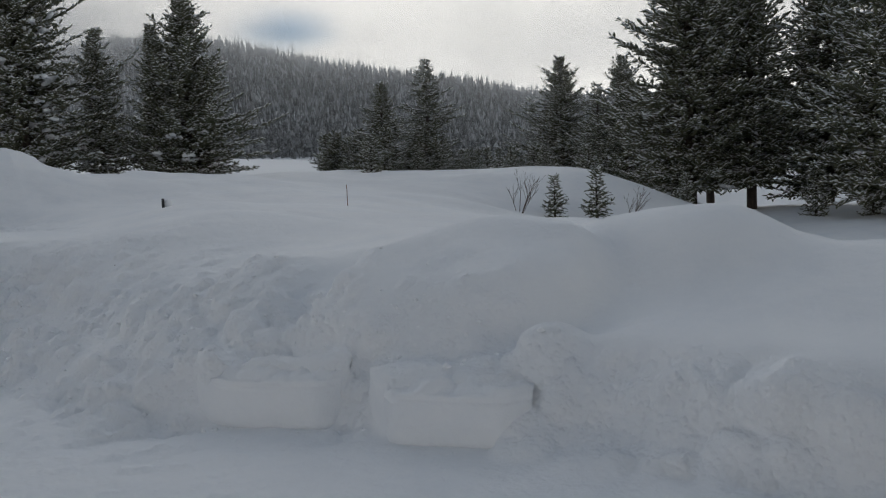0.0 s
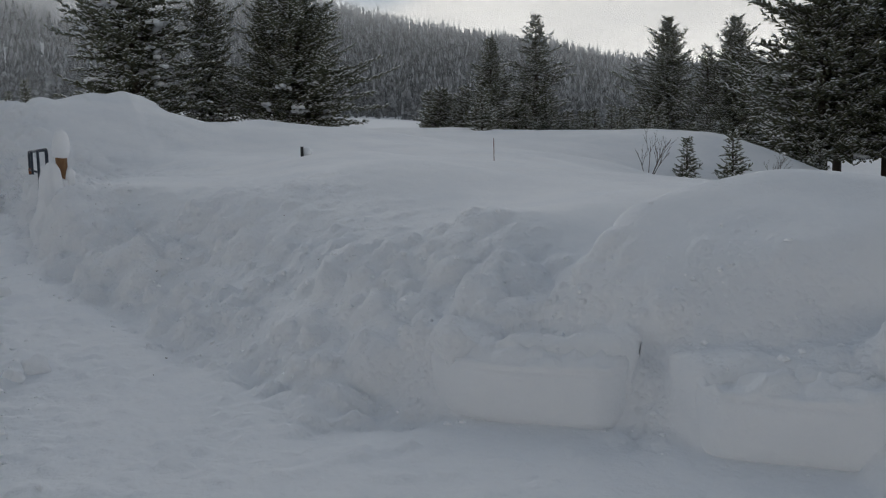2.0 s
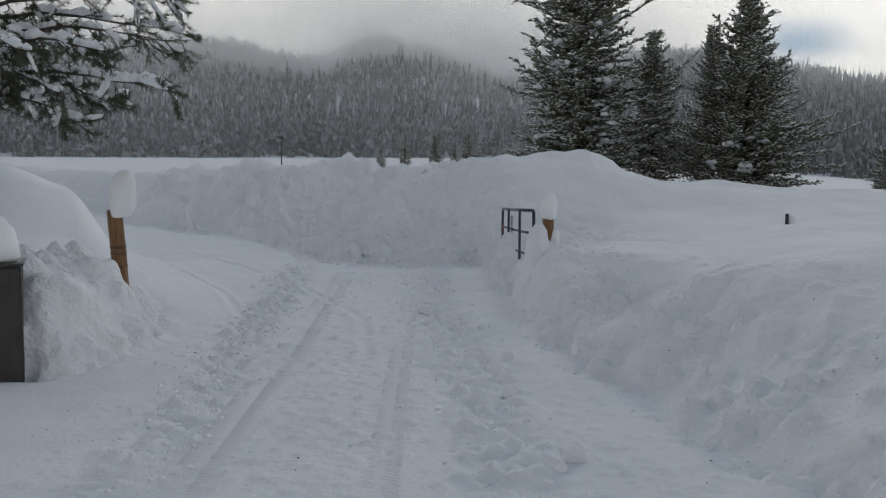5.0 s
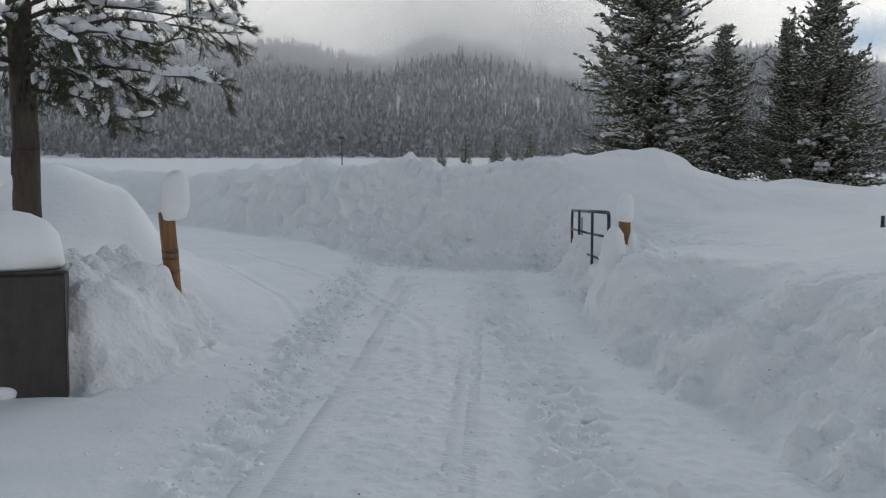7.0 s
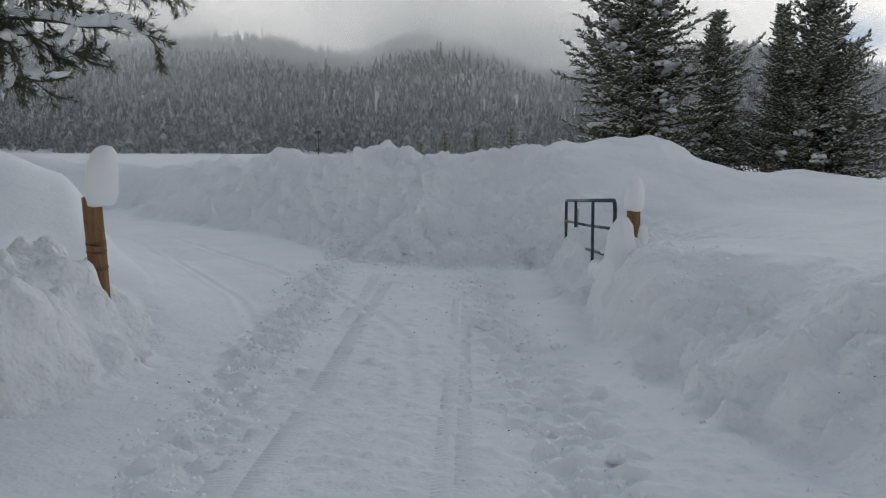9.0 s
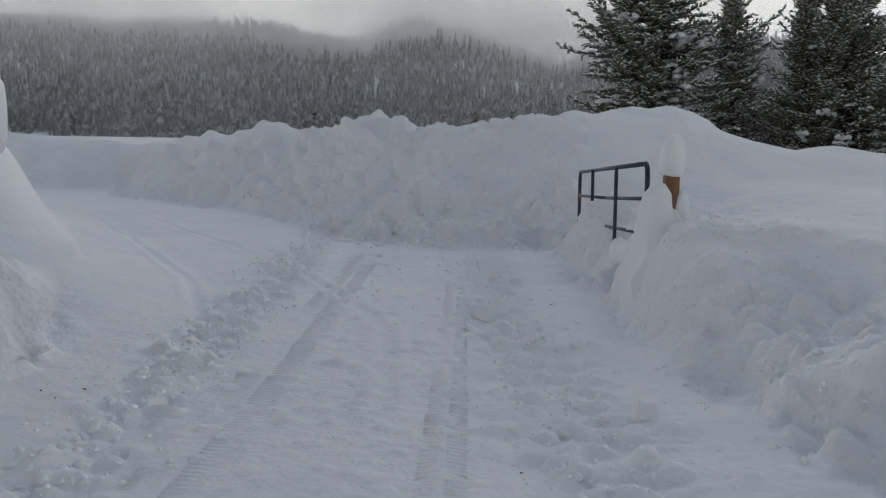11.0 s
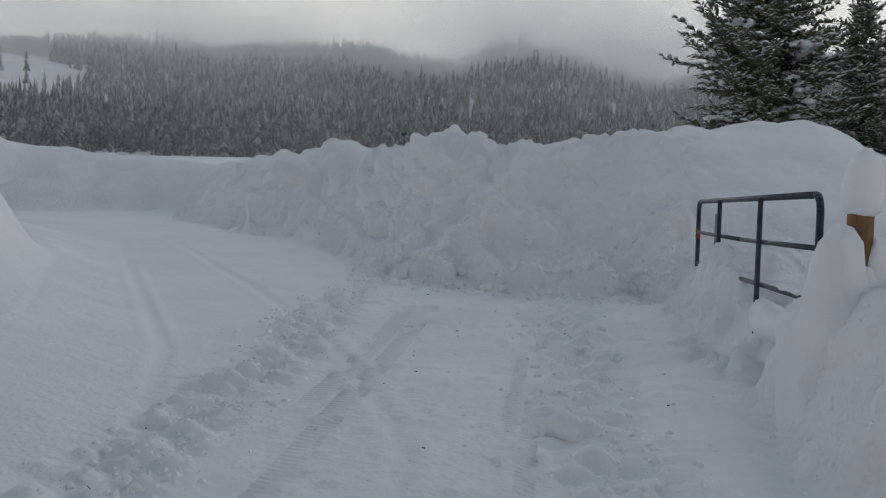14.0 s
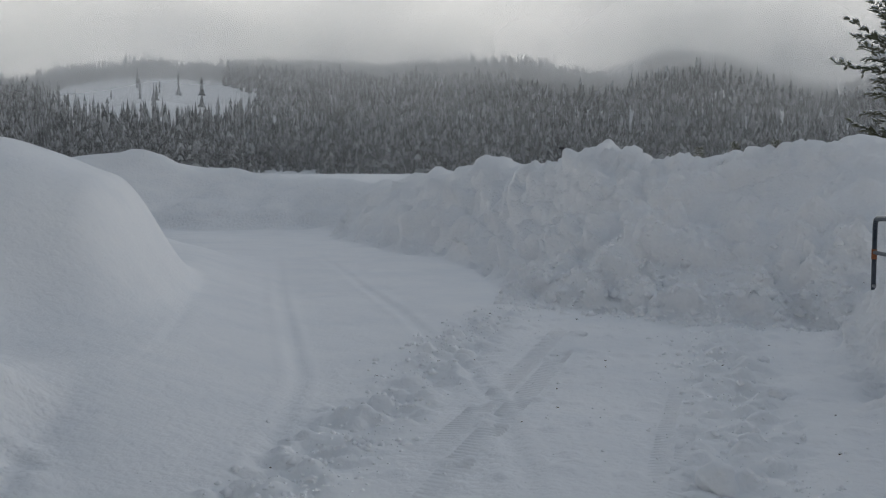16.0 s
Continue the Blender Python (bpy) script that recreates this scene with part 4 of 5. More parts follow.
def shrub(seed, h, label):
    """A leafless bush: thin forked twigs out of the snow."""
    rng = random.Random(seed)
    bm = bmesh.new()
    def fork(p, d, ln, r, depth):
        q = p + d * ln
        tapered(bm, p, q, r, r * 0.65, 4)
        if depth:
            for _ in range(rng.choice((2, 2, 3))):
                fork(p.lerp(q, rng.uniform(0.45, 1.0)), (d + Vector((rng.uniform(-0.6, 0.6), rng.uniform(-0.6, 0.6), rng.uniform(-0.1, 0.4)))).normalized(), ln * rng.uniform(0.45, 0.75), r * 0.6, depth - 1)
    for _ in range(6):
        a = rng.uniform(0, 6.28)
        fork(Vector((0.1 * math.cos(a), 0.1 * math.sin(a), -0.1)), Vector((0.55 * math.cos(a), 0.55 * math.sin(a), 1)).normalized(), h * rng.uniform(0.4, 0.6), 0.013, 3)
    return tagged(part("bare_shrub", bm, MAT["twig"]), label, "shrub", "bare shrubs")


plant(shrub(1, 1.5, "leafless brown shrub standing out of the snow"), 20.0, 27.4)
plant(shrub(2, 1.3, "small leafless shrub beside a pine sapling"), 23.0, 25.6)
plant(shrub(3, 0.6, "tuft of bare twigs on the snowy meadow"), -13.5, 60.0)


def pine(x, y):
    """The pine whose boughs hang over the lane by the box."""
    rng = random.Random(21)
    root = tagged(new("pine_tree"), "old pine with drooping snow-clotted boughs above the box", "tree")
    root.location = (x, y, 0.0)
    bm = bmesh.new()
    spine = [Vector((0, 0, -0.5)), Vector((0.02, 0, 0.9)), Vector((0.05, 0, 2.2)), Vector((0.0, 0.03, 3.6)), Vector((-0.06, 0.05, 5.6)), Vector((0, 0, 9.5))]
    for k, (a, b) in enumerate(zip(spine, spine[1:])):
        tapered(bm, a, b, (0.20, 0.165, 0.15, 0.14, 0.11)[k], (0.165, 0.15, 0.14, 0.11, 0.02)[k], 14)
    # plates of bark standing off the stem
    for k in range(90):
        a, z = rng.uniform(0, 6.283), rng.uniform(0.4, 3.6)
        o = Vector((math.cos(a), math.sin(a), 0))
        c = o * 0.158 * (1 - 0.06 * z) + Vector((0.03, 0, z))
        tapered(bm, c - Vector((0, 0, rng.uniform(0.06, 0.14))), c + Vector((0, 0, rng.uniform(0.06, 0.14))), 0.022, 0.016, 5)
    part("trunk", bm, MAT["bark"], root)
    needles, pads = Soup(), Soup()

    def shoot(p, q, wood):
        """A twig end clothed in short stiff needles, often with snow along it."""
        tapered(wood, p, q, 0.006, 0.003, 4)
        d = (q - p)
        ln = d.length
        d.normalize()
        side = d.orthogonal().normalized()
        other = d.cross(side)
        for k in range(int(115 * ln) + 8):
            a = rng.uniform(0, 6.283)
            v = (side * math.cos(a) + other * math.sin(a)) * rng.uniform(0.5, 0.95) + d * rng.uniform(0.5, 1.0)
            b = p.lerp(q, rng.random() ** 0.8)
            needles.blade(b, b + v.normalized() * rng.uniform(0.045, 0.085), 0.0045, Vector((rng.uniform(-1, 1), rng.uniform(-1, 1), rng.uniform(-1, 1))))
        if rng.random() < 0.10:
            sz = rng.uniform(0.025, 0.06)
            pads.lump(p.lerp(q, 0.5) + Vector((0, 0, 0.02)), d, sz, ln * rng.uniform(0.4, 0.6), sz * 1.1, rng)
            pads.lump(p.lerp(q, 0.15) + Vector((0, 0, 0.03)), d, sz * 1.2, ln * 0.4, sz * 1.2, rng)

    def bough(z, tip, r, fuzz=1.0):
        wood = bmesh.new()
        a, b = Vector((0, 0, z)), Vector(tip)
        flat = b - a
        pts = []
        for k in range(10):
            t = k / 9
            pts.append(a.lerp(b, t) + Vector((rng.uniform(-0.05, 0.05), rng.uniform(-0.05, 0.05), 0.20 * math.sin(3.14 * t) - 0.10 * math.sin(3.14 * t) * t + rng.uniform(-0.03, 0.03))))
        pts[9] = b
        for k in range(9):
            tapered(wood, pts[k], pts[k + 1], r * (1 - k / 10), r * (1 - (k + 1) / 10), 6)
        d = Vector((flat.x, flat.y, 0)).normalized()
        cross = Vector((-d.y, d.x, 0))
        for k in range(2, 10):
            for _ in range(max(1, int(round(rng.uniform(3, 5) * fuzz)))):
                p = pts[k - 1].lerp(pts[k], rng.random())
                hang = rng.random() < 0.55
                v = (d * rng.uniform(0.3, 0.9) + cross * rng.uniform(-0.9, 0.9) + Vector((0, 0, rng.uniform(-1.3, -0.5) if hang else rng.uniform(-0.35, 0.35)))).normalized()
                ln = rng.uniform(0.25, 0.62) * (1 - 0.35 * k / 9)
                q = p + v * ln * 0.6
                tapered(wood, p, q, 0.007, 0.005, 4)
                for _ in range(rng.choice((2, 3, 3))):
                    w = (v + Vector((rng.uniform(-0.6, 0.6), rng.uniform(-0.6, 0.6), rng.uniform(-0.35, 0.45)))).normalized()
                    s = p.lerp(q, rng.uniform(0.35, 1.0))
                    shoot(s, s + w * rng.uniform(0.14, 0.26), wood)
        for k in range(2, 9):
            if rng.random() < 0.55:
                sz = rng.uniform(0.05, 0.10)
                for j in range(3):
                    pads.lump(pts[k].lerp(pts[k + 1], 0.3 * j) + Vector((0, 0, r * 0.7 + 0.02)), (pts[k + 1] - pts[k]).normalized(), sz * rng.uniform(0.7, 1.1), sz * rng.uniform(0.9, 1.3), sz * 0.9, rng)
        w = (pts[9] - pts[7]).normalized()
        shoot(pts[8], pts[9] + w * 0.05 + Vector((0, 0, 0.04)), wood)
        part("bough", wood, MAT["bark"], root)

    for z, tip in ((3.0, (2.85, -1.95, 2.74)), (2.8, (1.75, -1.3, 2.46)), (3.0, (2.1, -1.1, 2.66)), (3.1, (1.6, -1.5, 2.75)), (3.5, (2.75, -0.9, 3.35)), (3.4, (2.2, -1.7, 3.15)),
                   (3.7, (2.6, -0.2, 3.55)), (3.8, (2.9, -1.3, 3.75)), (3.3, (1.5, -2.2, 3.1)), (3.6, (0.6, -2.2, 3.2))):
        bough(z, tip, 0.03, 0.75)
    for z, tip in ((4.2, (3.0, -0.5, 4.2)), (4.3, (2.3, -2.0, 4.1)), (4.8, (2.6, -1.2, 4.8)), (3.2, (-0.6, -2.0, 2.8)), (3.5, (-2.1, -0.6, 3.2)), (3.1, (-1.6, 1.2, 2.9)),
                   (3.6, (0.9, 2.0, 3.5)), (4.6, (-1.8, -1.6, 4.4)), (5.2, (2.2, 0.6, 5.3)), (5.8, (0.6, -2.0, 5.8)), (6.5, (1.6, -0.6, 6.7)), (7.4, (-1.2, 0.4, 7.6))):
        bough(z, tip, 0.04, 0.6)
    needles.make("crown", MAT["pine"], root)
    pads.make("snow_load", MAT["cap_snow"], root, True)


pine(-4.86, 14.2)


def soft_cap(name, parent, profile, squash, seed, mat="cap_snow", lean=(0, 0), label=""):
    """A turned lump of snow: profile of radius and height, uneven all round."""
    bm = bmesh.new()
    rng = random.Random(seed)
    sides, rings = 28, []
    ph = rng.uniform(0, 6.28)
    for r, z in profile:
        ring = []
        for k in range(sides):
            a = 6.283 * k / sides
            j = 1 + 0.07 * math.sin(2 * a + ph + z * 5) + 0.05 * math.sin(3 * a + z * 9)
            ring.append(bm.verts.new((r * j * math.cos(a) * squash[0] + lean[0] * (z - profile[0][1]), r * j * math.sin(a) * squash[1] + lean[1] * (z - profile[0][1]), z)))
        rings.append(ring)
    for lo, hi in zip(rings, rings[1:]):
        for k in range(sides):
            bm.faces.new((lo[k], lo[(k + 1) % sides], hi[(k + 1) % sides], hi[k]))
    bm.faces.new(rings[-1])
    bm.faces.new(rings[0][::-1])
    return part(name, bm, MAT[mat], parent, label)


def slab(bm, x0, x1, y0, y1, z0, z1, bevel=0.0):
    r = bmesh.ops.create_cube(bm, size=1, matrix=Matrix.Translation(((x0 + x1) / 2, (y0 + y1) / 2, (z0 + z1) / 2)) @ Matrix.Diagonal((x1 - x0, y1 - y0, z1 - z0, 1)))
    if bevel:
        bmesh.ops.bevel(bm, geom=list({e for v in r["verts"] for e in v.link_edges}), offset=bevel, segments=2, affect="EDGES")


def round_post(root, r, z0, z1, seed, sides=14):
    bm = bmesh.new()
    rng = random.Random(seed)
    rings = []
    for k in range(9):
        z = z0 + (z1 - z0) * k / 8
        rings.append([bm.verts.new(((r + rng.uniform(-0.004, 0.004)) * math.cos(6.283 * s / sides), (r + rng.uniform(-0.004, 0.004)) * math.sin(6.283 * s / sides), z)) for s in range(sides)])
    for lo, hi in zip(rings, rings[1:]):
        for s in range(sides):
            bm.faces.new((lo[s], lo[(s + 1) % sides], hi[(s + 1) % sides], hi[s]))
    top = bm.faces.new(rings[-1])
    bmesh.ops.bevel(bm, geom=list(top.edges), offset=0.008, segments=1, affect="EDGES")
    return part("timber", bm, MAT["wood"], root)


def build_posts():
    # leaning post at the left of the gateway
    root = tagged(new("gate_post"), "leaning brown timber gate post with a tall snow cap", "post", "gate posts")
    root.matrix_basis = pose(-2.97, 13.82, 0, 0, -4, 0)
    round_post(root, 0.088, -0.4, 1.50, 1)
    soft_cap("snow_cap", root, [(0.09, 1.44), (0.125, 1.46), (0.145, 1.56), (0.146, 1.70), (0.142, 1.83), (0.12, 1.93), (0.075, 1.985), (0.02, 2.0)], (1, 0.95), 2, lean=(0.16, 0), label="tall rounded cap of snow").location = (0.075, 0, -0.04)
    bm = bmesh.new()
    rng = random.Random(4)
    for z, n in ((1.05, 3), (0.98, 2), (0.83, 2)):
        for w in range(n):
            pr = None
            for k in range(13):
                a = 6.283 * k / 12
                p = Vector((0.094 * math.cos(a), 0.094 * math.sin(a), z + 0.012 * w + 0.012 * math.sin(a * 2 + w)))
                if pr:
                    tapered(bm, pr, p, 0.003, 0.003, 4)
                pr = p
    for k in range(5):
        a = Vector((-0.09, -0.03, 0.86 + 0.02 * k))
        tapered(bm, a, a + Vector((-rng.uniform(0.08, 0.2), -rng.uniform(0, 0.1), rng.uniform(-0.1, 0.05))), 0.003, 0.002, 4)
    part("wire", bm, MAT["black"], root, "dark fence wire twisted round the post")["kind"] = "stuff"
    # post that carries the gate
    root = tagged(new("gate_post"), "light brown timber post beside the gate under a pointed snow cap", "post", "gate posts")
    root.matrix_basis = pose(2.25, 16.16, 0, 0, 1.5, 0)
    round_post(root, 0.078, -0.4, 1.29, 6)
    soft_cap("snow_cap", root, [(0.07, 1.27), (0.115, 1.30), (0.13, 1.40), (0.12, 1.50), (0.10, 1.58), (0.07, 1.64), (0.02, 1.67)], (1, 1), 5, label="pointed cap of snow")
    for c, s in (((0.10, -0.02, 0.98), (0.07, 0.08, 0.17)), ((0.03, -0.07, 0.80), (0.10, 0.06, 0.17)), ((0.12, -0.04, 0.72), (0.11, 0.1, 0.2))):
        bm = bmesh.new()
        bmesh.ops.create_icosphere(bm, subdivisions=3, radius=1)
        for v in bm.verts:
            v.co *= 1 + 0.22 * noise.noise(v.co * 2.3 + Vector(c) * 5)
            v.co = Vector((v.co.x * s[0], v.co.y * s[1], v.co.z * s[2])) + Vector(c)
        part("stuck_snow", bm, MAT["cap_snow"], root)
    bm = bmesh.new()
    slab(bm, -0.115, -0.085, -0.05, -0.02, 1.10, 1.20, 0.004)
    slab(bm, -0.135, -0.085, -0.042, -0.028, 1.14, 1.16, 0.003)
    part("latch", bm, MAT["black"], root, "small dark steel latch")
    # flake of snow plastered over the near end of the gate
    heap = soft_cap("snow_drift", None, [(0.60, -0.15), (0.52, 0.1), (0.43, 0.35), (0.34, 0.6), (0.27, 0.8), (0.21, 0.98), (0.15, 1.12), (0.085, 1.205), (0.015, 1.23)], (0.62, 0.95), 8, mat="snow", lean=(-0.02, 0.05))
    heap.location = (2.14, 15.92, 0)
    for v in heap.data.vertices:
        p = v.co * 4.0
        v.co += Vector((noise.noise(p), noise.noise(p + Vector((7, 0, 0))), 0)) * 0.10 + Vector((noise.noise(p * 3), noise.noise(p * 3 + Vector((7, 0, 0))), 0)) * 0.035
    tagged(heap, "tall flake of snow plastered over the gate's near end", "snow heap")


def tube_along(bm, pts, r, sides=9):
    for a, b in zip(pts, pts[1:]):
        tapered(bm, a, b, r, r, sides)


def build_gate():
    root = tagged(new("metal_gate"), "open dark blue steel tube gate half buried in snow", "gate")
    far, near = Vector((2.0, 21.18, 1.26)), Vector((2.10, 16.36, 1.39))
    root.matrix_basis = Matrix.Translation(far)
    run = near - far
    down = Vector((0, 0.05, -1))
    H = 1.42
    bm = bmesh.new()
    pts = [down * H] + [run * (0.0225 * (1 - math.cos(radians(18 * k)))) + down * (0.11 * (1 - math.sin(radians(18 * k)))) for k in range(6)]
    pts += [run + run * (-0.0225 * (1 - math.cos(radians(90 - 18 * k)))) + down * (0.11 * (1 - math.sin(radians(90 - 18 * k)))) for k in range(6)] + [run + down * H]
    tube_along(bm, pts, 0.024)
    part("outer_frame", bm, MAT["steel"], root, "dark blue bent tube frame")
    rails = []
    for k in (1, 2, 3, 4):
        bm = bmesh.new()
        z = 0.333 * k
        tube_along(bm, [down * z, run * 0.5 + down * (z + 0.012), run + down * z], 0.019)
        rails.append(part("rail", bm, MAT["steel"], root))
    for f in (0.30, 0.67):
        bm = bmesh.new()
        tube_along(bm, [run * f + Vector((-0.028, 0, 0)), run * f + down * H + Vector((-0.028, 0, 0))], 0.021)
        part("upright", bm, MAT["steel"], root)
    bm = bmesh.new()
    tube_along(bm, [down * 0.30, down * 0.40], 0.027)
    part("hinge", bm, MAT["rust"], root, "rusty hinge collar")
    for k, (f0, f1, z, thick) in enumerate(((0.33, 0.44, 0.666, 0.03), (0.80, 0.93, 0.666, 0.03), (0.70, 0.99, 0.999, 0.10))):
        bm = bmesh.new()
        rng = random.Random(k)
        n = 9 if thick < 0.1 else 16
        for i in range(n):
            f = f0 + (f1 - f0) * i / (n - 1)
            bmesh.ops.create_icosphere(bm, subdivisions=2, radius=thick * rng.uniform(0.6, 1.3), matrix=Matrix.Translation(run * f + down * (z - 0.75 * thick) - Vector((0.03 * (thick > 0.1), 0, 0))) @ Matrix.Diagonal((0.8, 1.9, 0.75 if thick < 0.1 else 1.25, 1)))
        part("rail_snow", bm, MAT["cap_snow"], rails[1 if z < 0.7 else 2], "snow lying along a rail")["kind"] = "stuff"


build_posts()
build_gate()


def build_box():
    root = tagged(new("utility_box"), "dark brown utility box with a metal lid under thick snow", "box")
    root.matrix_basis = pose(-3.23, 11.43, -0.1, 0, 0, 20)
    bm = bmesh.new()
    slab(bm, -1.30, 0.0, 0.02, 0.75, 0, 1.14, 0.01)
    part("body", bm, MAT["panel"], root, smooth=False)
    for x0, x1, nm in ((-0.645, -0.008, "door"), (-1.29, -0.66, "door")):
        bm = bmesh.new()
        slab(bm, x0, x1, -0.005, 0.03, 0.02, 1.12, 0.006)
        part(nm, bm, MAT["panel"], root, "dark weathered door panel", smooth=False)
    bm = bmesh.new()
    slab(bm, -1.33, 0.03, -0.03, 0.80, 1.145, 1.168, 0.006)
    part("lid", bm, MAT["lid"], root, "thin dark metal lid", smooth=False)
    cap = soft_cap("snow_cap", root, [(0.62, 1.16), (0.68, 1.20), (0.68, 1.32), (0.64, 1.46), (0.54, 1.58), (0.40, 1.65), (0.2, 1.69), (0.03, 1.70)], (1.0, 0.62), 9, label="thick rounded cap of snow")
    cap.location = (-0.68, 0.38, 0.01)
    for k, (x, z, s) in enumerate(((-0.53, 0.10, 0.12), (-0.66, 0.20, 0.10))):
        bm = bmesh.new()
        bmesh.ops.create_icosphere(bm, subdivisions=2, radius=1, matrix=Matrix.Translation((x, -0.01, z)) @ Matrix.Diagonal((s, 0.03, s * 0.55, 1)))
        part("stuck_snow", bm, MAT["cap_snow"], root)


build_box()


def lump_of_snow(x, y, r, seed, name="snow_chunk", label="loose clod of snow fallen on the ploughed lane"):
    bm = bmesh.new()
    bmesh.ops.create_icosphere(bm, subdivisions=3, radius=r)
    for v in bm.verts:
        n = noise.noise(v.co * (2.2 / r) * 0.6 + Vector((seed * 3.1, 0, 0)))
        v.co *= 1 + 0.45 * n
        v.co.z *= 0.85
    ob = part(name, bm, MAT["snow"])
    ob.location = (x, y, z_at(x, y) + r * 0.40)
    return tagged(ob, label, "snow clod", "snow clods on the lane")


for k, (x, y, r) in enumerate(((0.57, 15.62, 0.11), (1.61, 8.73, 0.10), (1.45, 8.45, 0.07), (1.42, 12.4, 0.08), (0.95, 17.9, 0.06), (0.9, 19.3, 0.05), (1.3, 10.6, 0.06), (1.25, 14.4, 0.05))):
    lump_of_snow(x, y, r, k)


def build_markers():
    root = tagged(new("fence_stub"), "black stub of a post sticking out of the snow", "post")
    root.location = (6.23, 17.81, z_at(6.23, 17.81))
    bm = bmesh.new()
    tapered(bm, (0, 0, -0.3), (0.01, 0, 0.17), 0.03, 0.026, 8)
    part("stub", bm, MAT["black"], root)
    soft_cap("snow_cap", root, [(0.03, -0.02), (0.07, 0.02), (0.08, 0.08), (0.05, 0.14), (0.01, 0.16)], (1, 1), 3).location = (0.10, 0.03, 0)
    bm = bmesh.new()
    tapered(bm, (0, 0, -0.5), (0, 0, 0.42), 0.008, 0.007, 7)
    ob = tagged(part("marker_stake", bm, MAT["stake"]), "thin dull red marker stake in the snow field", "stake")
    ob.location = (9.96, 17.94, z_at(9.96, 17.94))
    bm = bmesh.new()
    tapered(bm, (0, 0, -0.9), (0.01, 0, 0.40), 0.022, 0.02, 8)
    ob = tagged(part("fence_stake", bm, MAT["galvanised"]), "grey steel fence stake behind the gate", "stake")
    ob.location = (2.14, 20.9, 0.74)
    root = tagged(new("lamp_post"), "thin dark lamp post on the far meadow", "lamp post")
    foot = z_at(-14.0, 102.7)
    root.location = (-14.0, 102.7, foot)
    bm = bmesh.new()
    tapered(bm, (0, 0, -0.5), (0, 0, 5.62 - foot), 0.06, 0.045, 8)
    part("pole", bm, MAT["black"], root)
    bm = bmesh.new()
    slab(bm, -0.26, 0.26, -0.14, 0.14, 5.60 - foot, 5.80 - foot, 0.03)
    part("lamp_head", bm, MAT["black"], root)


build_markers()


def snow_slab(x0, y0, x1, y1, z0, h, depth, seed, sunk=0.0):
    """A block of old snow left standing where the plough cut the bank: smooth bulging face, crumbled top."""
    run = Vector((x1 - x0, y1 - y0, 0))
    ln = run.length
    q = run.normalized()
    back = Vector((-q.y, q.x, 0))
    nx, nz = 56, 30
    verts, faces = [], []
    for j in range(nz + 1):
        for i in range(nx + 1):
            u, v = i / nx, j / nz
            edge = min(u, 1 - u) * ln
            tuck = 0.20 * max(0.0, 1 - edge / 0.20) ** 2.0 + sunk * max(0.0, 1 - u * ln / 0.75) ** 2
            low = 0.05 * max(0.0, 1 - v / 0.16) ** 2
            high = depth * max(0.0, (v - 0.80) / 0.20) ** 1.7
            p = Vector((x0, y0, z0)) + q * (u * ln) + Vector((0, 0, h * min(1.0, v / 0.86) + 0.05 * max(0, v - 0.86) / 0.14))
            wob = 0.030 * noise.noise(Vector((u * ln * 2.0 + seed, v * 1.5, seed))) + 0.010 * noise.noise(Vector((u * ln * 7, v * 5, seed + 4)))
            crust = 0.035 * math.exp(-(((v - 0.72) / 0.018) ** 2)) + 0.03 * max(0.0, v - 0.72) / 0.1
            p += back * (tuck + low + high + wob + crust)
            if v > 0.78:
                grit = noise.noise(p * 6.0) + 0.7 * noise.noise(p * 15.0)
                p += (Vector((0, 0, 0.055)) - back * 0.03) * grit * min(1.0, (v - 0.78) / 0.08)
            verts.append(p)
    w = nx + 1
    for j in range(nz):
        for i in range(nx):
            faces.append((j * w + i, j * w + i + 1, (j + 1) * w + i + 1, (j + 1) * w + i))
    ob = link_mesh("snow_block", verts, faces, MAT["snow"], None, True)
    tagged(ob, "smooth cut block of old snow in the roadside bank", "snow block", "cut snow blocks")


snow_slab(3.60, 6.57, 4.62, 5.58, -0.13, 0.42, 0.16, 1.0, 0.42)
snow_slab(4.72, 5.14, 5.45, 4.33, -0.14, 0.42, 0.16, 5.0)



def build_litter():
    """Needles, bark crumbs and twig ends blown over the lane and the banks."""
    rng = random.Random(77)
    bm = bmesh.new()
    spots = [(rng.uniform(-2.4, 1.6), rng.uniform(5.0, 21.5)) for _ in range(40)] + [(rng.uniform(-1.5, 2.5), rng.uniform(21.8, 25.0)) for _ in range(15)] + [(rng.uniform(2.2, 4.5), rng.uniform(8.0, 15.0)) for _ in range(12)]
    X, Y = np.array([p[0] for p in spots]), np.array([p[1] for p in spots])
    for x, y, z in zip(X, Y, ground_height(X, Y)):
        a, ln = rng.uniform(0, 6.28), rng.uniform(0.005, 0.014)
        d = Vector((math.cos(a), math.sin(a), rng.uniform(-0.1, 0.4))) * ln
        p = Vector((x, y, z + 0.008))
        tapered(bm, p - d, p + d, rng.uniform(0.003, 0.006), 0.002, 4)
    tagged(part("litter", bm, MAT["twig"]), "scattered dark needles and bark crumbs on the snow", "debris", kind="stuff")


build_litter()


# ---------------------------------------------------------------- crumbs of snow
def on_snow(x, y):
    hit, p, n, i = ground.ray_cast((x, y, 8.0), (0, 0, -1))
    return p.z if hit else z_at(x, y)


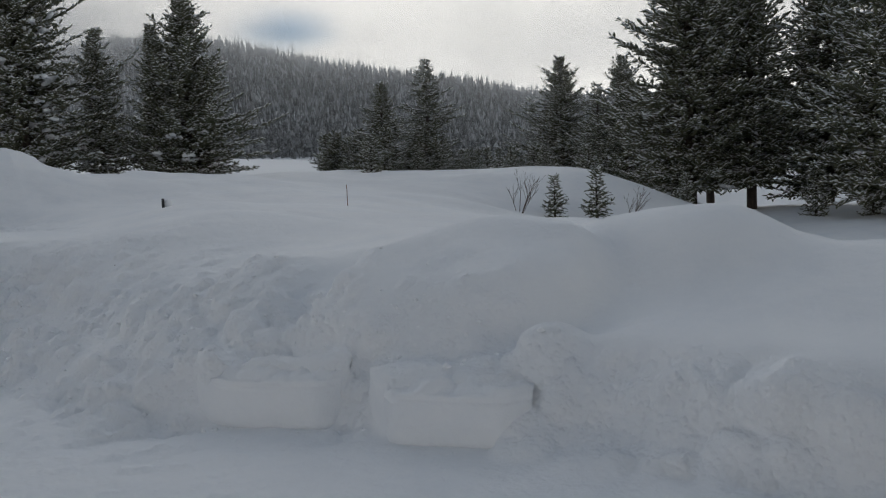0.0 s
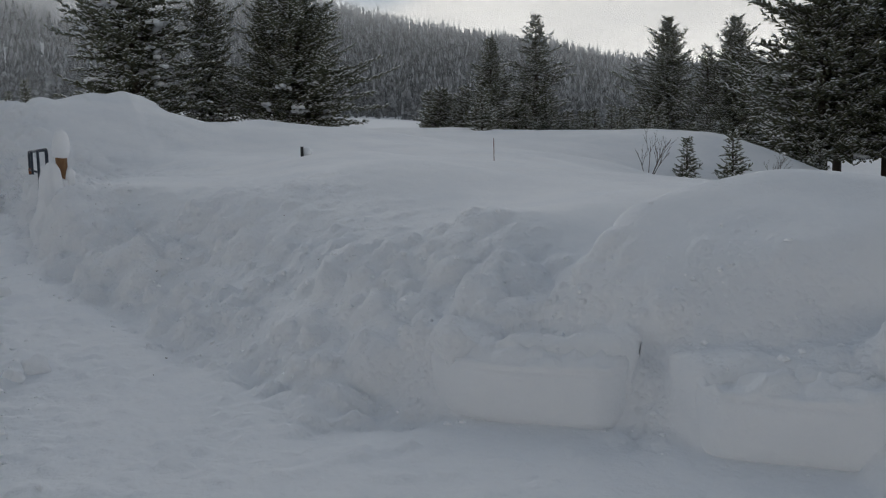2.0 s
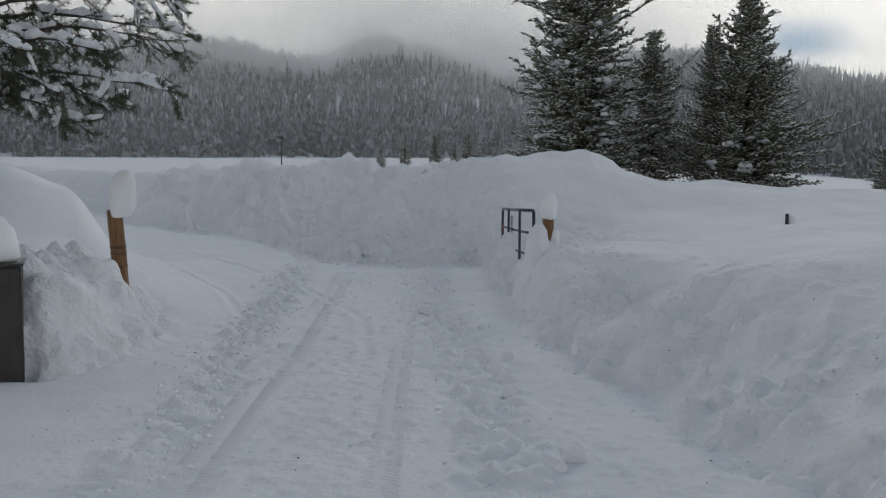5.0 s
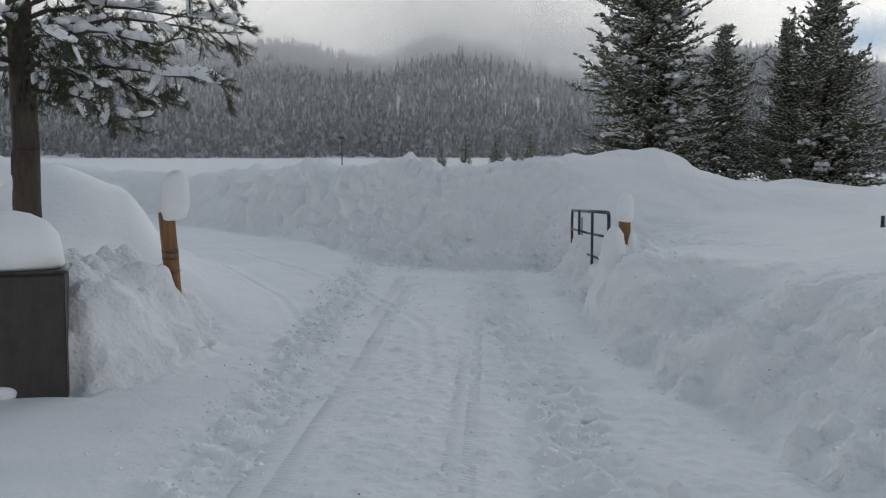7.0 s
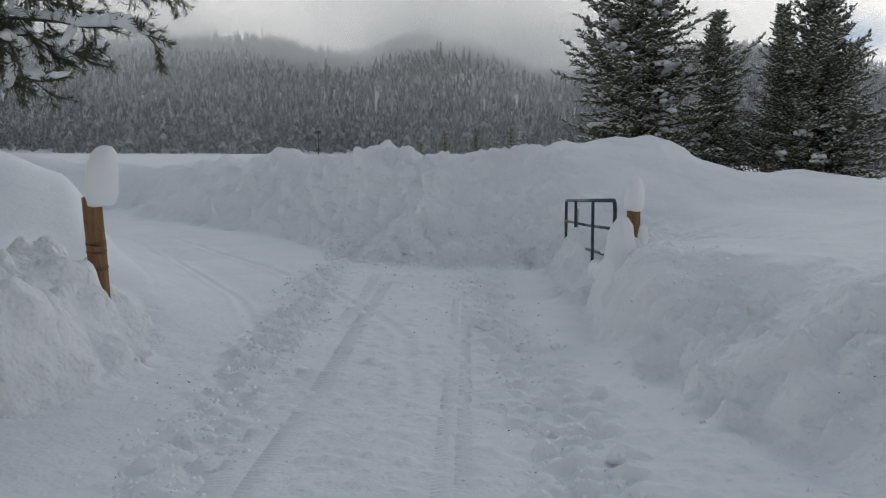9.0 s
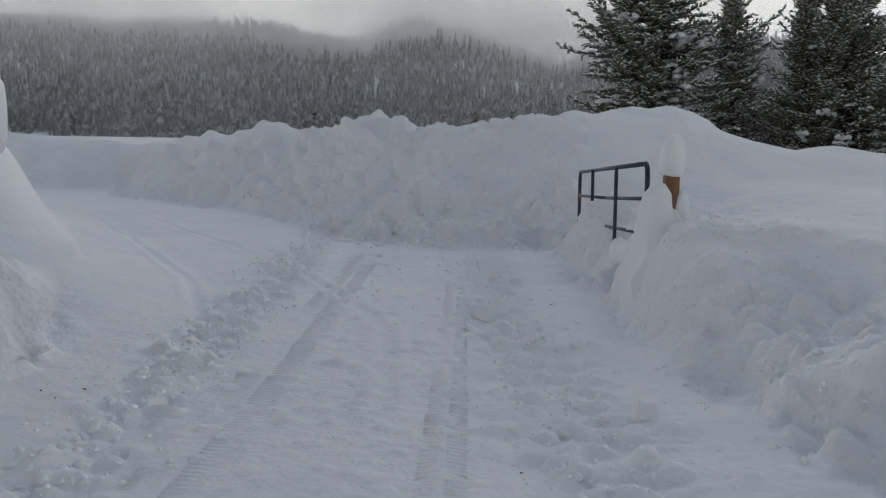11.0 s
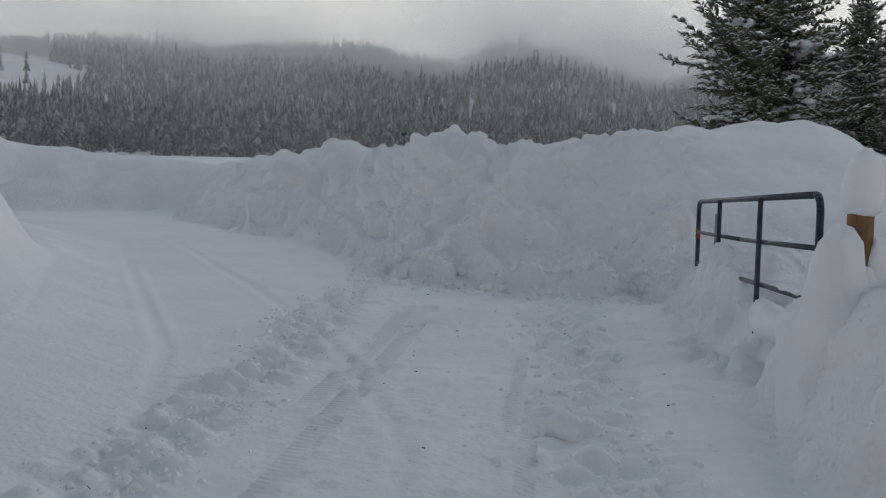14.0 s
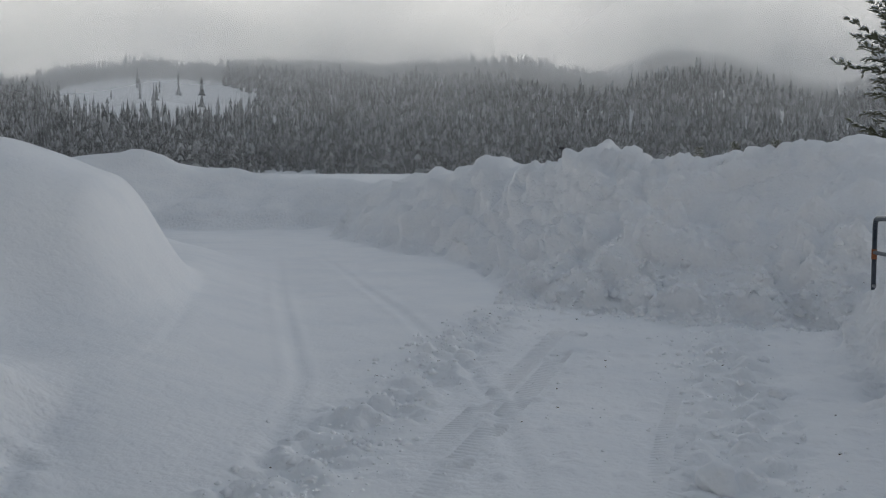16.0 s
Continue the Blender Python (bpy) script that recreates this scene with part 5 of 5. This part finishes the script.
def crumbs(name, spots, seed, label):
    """Many small broken bits of snow, each an uneven eight-sided lump."""
    rng = np.random.RandomState(seed)
    base = np.array([(1, 0, 0), (0, 1, 0), (-1, 0, 0), (0, -1, 0), (0, 0, 1), (0, 0, -1)], float)
    tri = np.array([(0, 1, 4), (1, 2, 4), (2, 3, 4), (3, 0, 4), (1, 0, 5), (2, 1, 5), (3, 2, 5), (0, 3, 5)])
    V, F = [], []
    for k, (x, y, r) in enumerate(spots):
        a = rng.uniform(0, 6.28)
        v = base * r * rng.uniform(0.6, 1.35, (6, 1)) * (1.0, 1.0, 0.8)
        v = np.stack([v[:, 0] * math.cos(a) - v[:, 1] * math.sin(a) + rng.uniform(-0.3, 0.3, 6) * r, v[:, 0] * math.sin(a) + v[:, 1] * math.cos(a) + rng.uniform(-0.3, 0.3, 6) * r, v[:, 2]], 1)
        V.append(v + (x, y, on_snow(x, y) + 0.05 * r))
        F.append(tri + 6 * k)
    ob = link_mesh(name, np.concatenate(V).tolist(), np.concatenate(F).tolist(), MAT["cap_snow"], None, True)
    tagged(ob, label, "snow crumbs", kind="stuff")


def build_crumbs():
    bpy.context.view_layer.update()
    rng = random.Random(91)
    def size(lo, hi):
        return lo + (hi - lo) * rng.random() ** 3
    lane = []
    for line, wd, n in ((([12, 15, 19, 22], [-1.43, -1.58, -1.80, -1.9]), 0.28, 1700), (([13, 16, 20], [1.05, 0.70, 0.48]), 0.32, 1200)):
        while n:
            y = rng.uniform(6.0, 22.0)
            x = float(np.interp(y, *line)) + 0.10 * math.sin(y * 0.9) + rng.gauss(0, wd * 0.62)
            if rng.random() < 0.35 + 0.65 * abs(math.sin(y * 2.7 + wd * 9) * math.sin(y * 0.73)):
                lane.append((x, y, size(0.009, 0.042)))
                n -= 1
    lane += [(rng.uniform(-2.4, 1.6), rng.uniform(5, 22), size(0.005, 0.018)) for _ in range(500)]
    crumbs("lane_crumbs", lane, 1, "crumbs of snow strewn along the wheel tracks")
    bank = []
    while len(bank) < 800:
        x, y = rng.uniform(1.7, 5.8), rng.uniform(4.6, 16.0)
        off = x - np.interp(y, [3.4, 4.75, 5.55, 6.5, 7.4, 8.7, 9.6, 11.5, 13.3, 16.0], [5.9, 5.05, 4.66, 3.72, 3.4, 2.75, 2.48, 2.2, 1.85, 1.78])
        if -0.25 < off < 2.2 and rng.random() < math.exp(-((off - 0.35) / 0.9) ** 2):
            bank.append((x, y, size(0.010, 0.034)))
    crumbs("bank_crumbs", bank, 2, "crumbled snow lying over the ploughed bank")
    heap = []
    while len(heap) < 1800:
        x, y = rng.uniform(-2.2, 1.9), rng.uniform(21.0, 25.0)
        front = 21.75 - 0.45 * x
        if y > front - 0.5 and rng.random() < math.exp(-((y - front - 0.7) / 1.2) ** 2):
            heap.append((x, y, size(0.02, 0.085)))
    crumbs("apron_crumbs", heap, 3, "broken lumps of snow pushed up by the plough")


def build_tread():
    """Low bars of pressed snow left by tyres."""
    V, F = [], []
    for c, y0, y1 in ((-1.02, 5.5, 20.5), (-0.81, 5.5, 20.5), (0.24, 6.0, 19.0), (0.37, 6.0, 19.0)):
        n = int((y1 - y0) / 0.062)
        for k in range(n):
            y = y0 + 0.062 * k
            gone = vnoise(np.array([y]), np.array([c * 9]), 1.1, 12)[0]
            if gone < -0.45:
                continue
            z = on_snow(c, y)
            lift = 0.006 * min(1.0, (gone + 0.45) * 3)
            slant, w = (0.028 if c in (-1.02, 0.24) else -0.028), (0.095 if c < 0 else 0.06)
            b = len(V)
            V += [(c - w, y - slant - 0.020, z - 0.020), (c + w, y + slant - 0.020, z - 0.020), (c + w - 0.01, y + slant, z + lift), (c - w + 0.01, y - slant, z + lift),
                  (c - w, y - slant + 0.020, z - 0.020), (c + w, y + slant + 0.020, z - 0.020)]
            F += [(b, b + 1, b + 2, b + 3), (b + 3, b + 2, b + 5, b + 4), (b, b + 3, b + 4), (b + 1, b + 5, b + 2)]
    tagged(link_mesh("tyre_prints", V, F, MAT["snow"], None, True), "ribbed tyre prints pressed into the snow of the lane", "tyre print", kind="stuff")


build_crumbs()
build_tread()
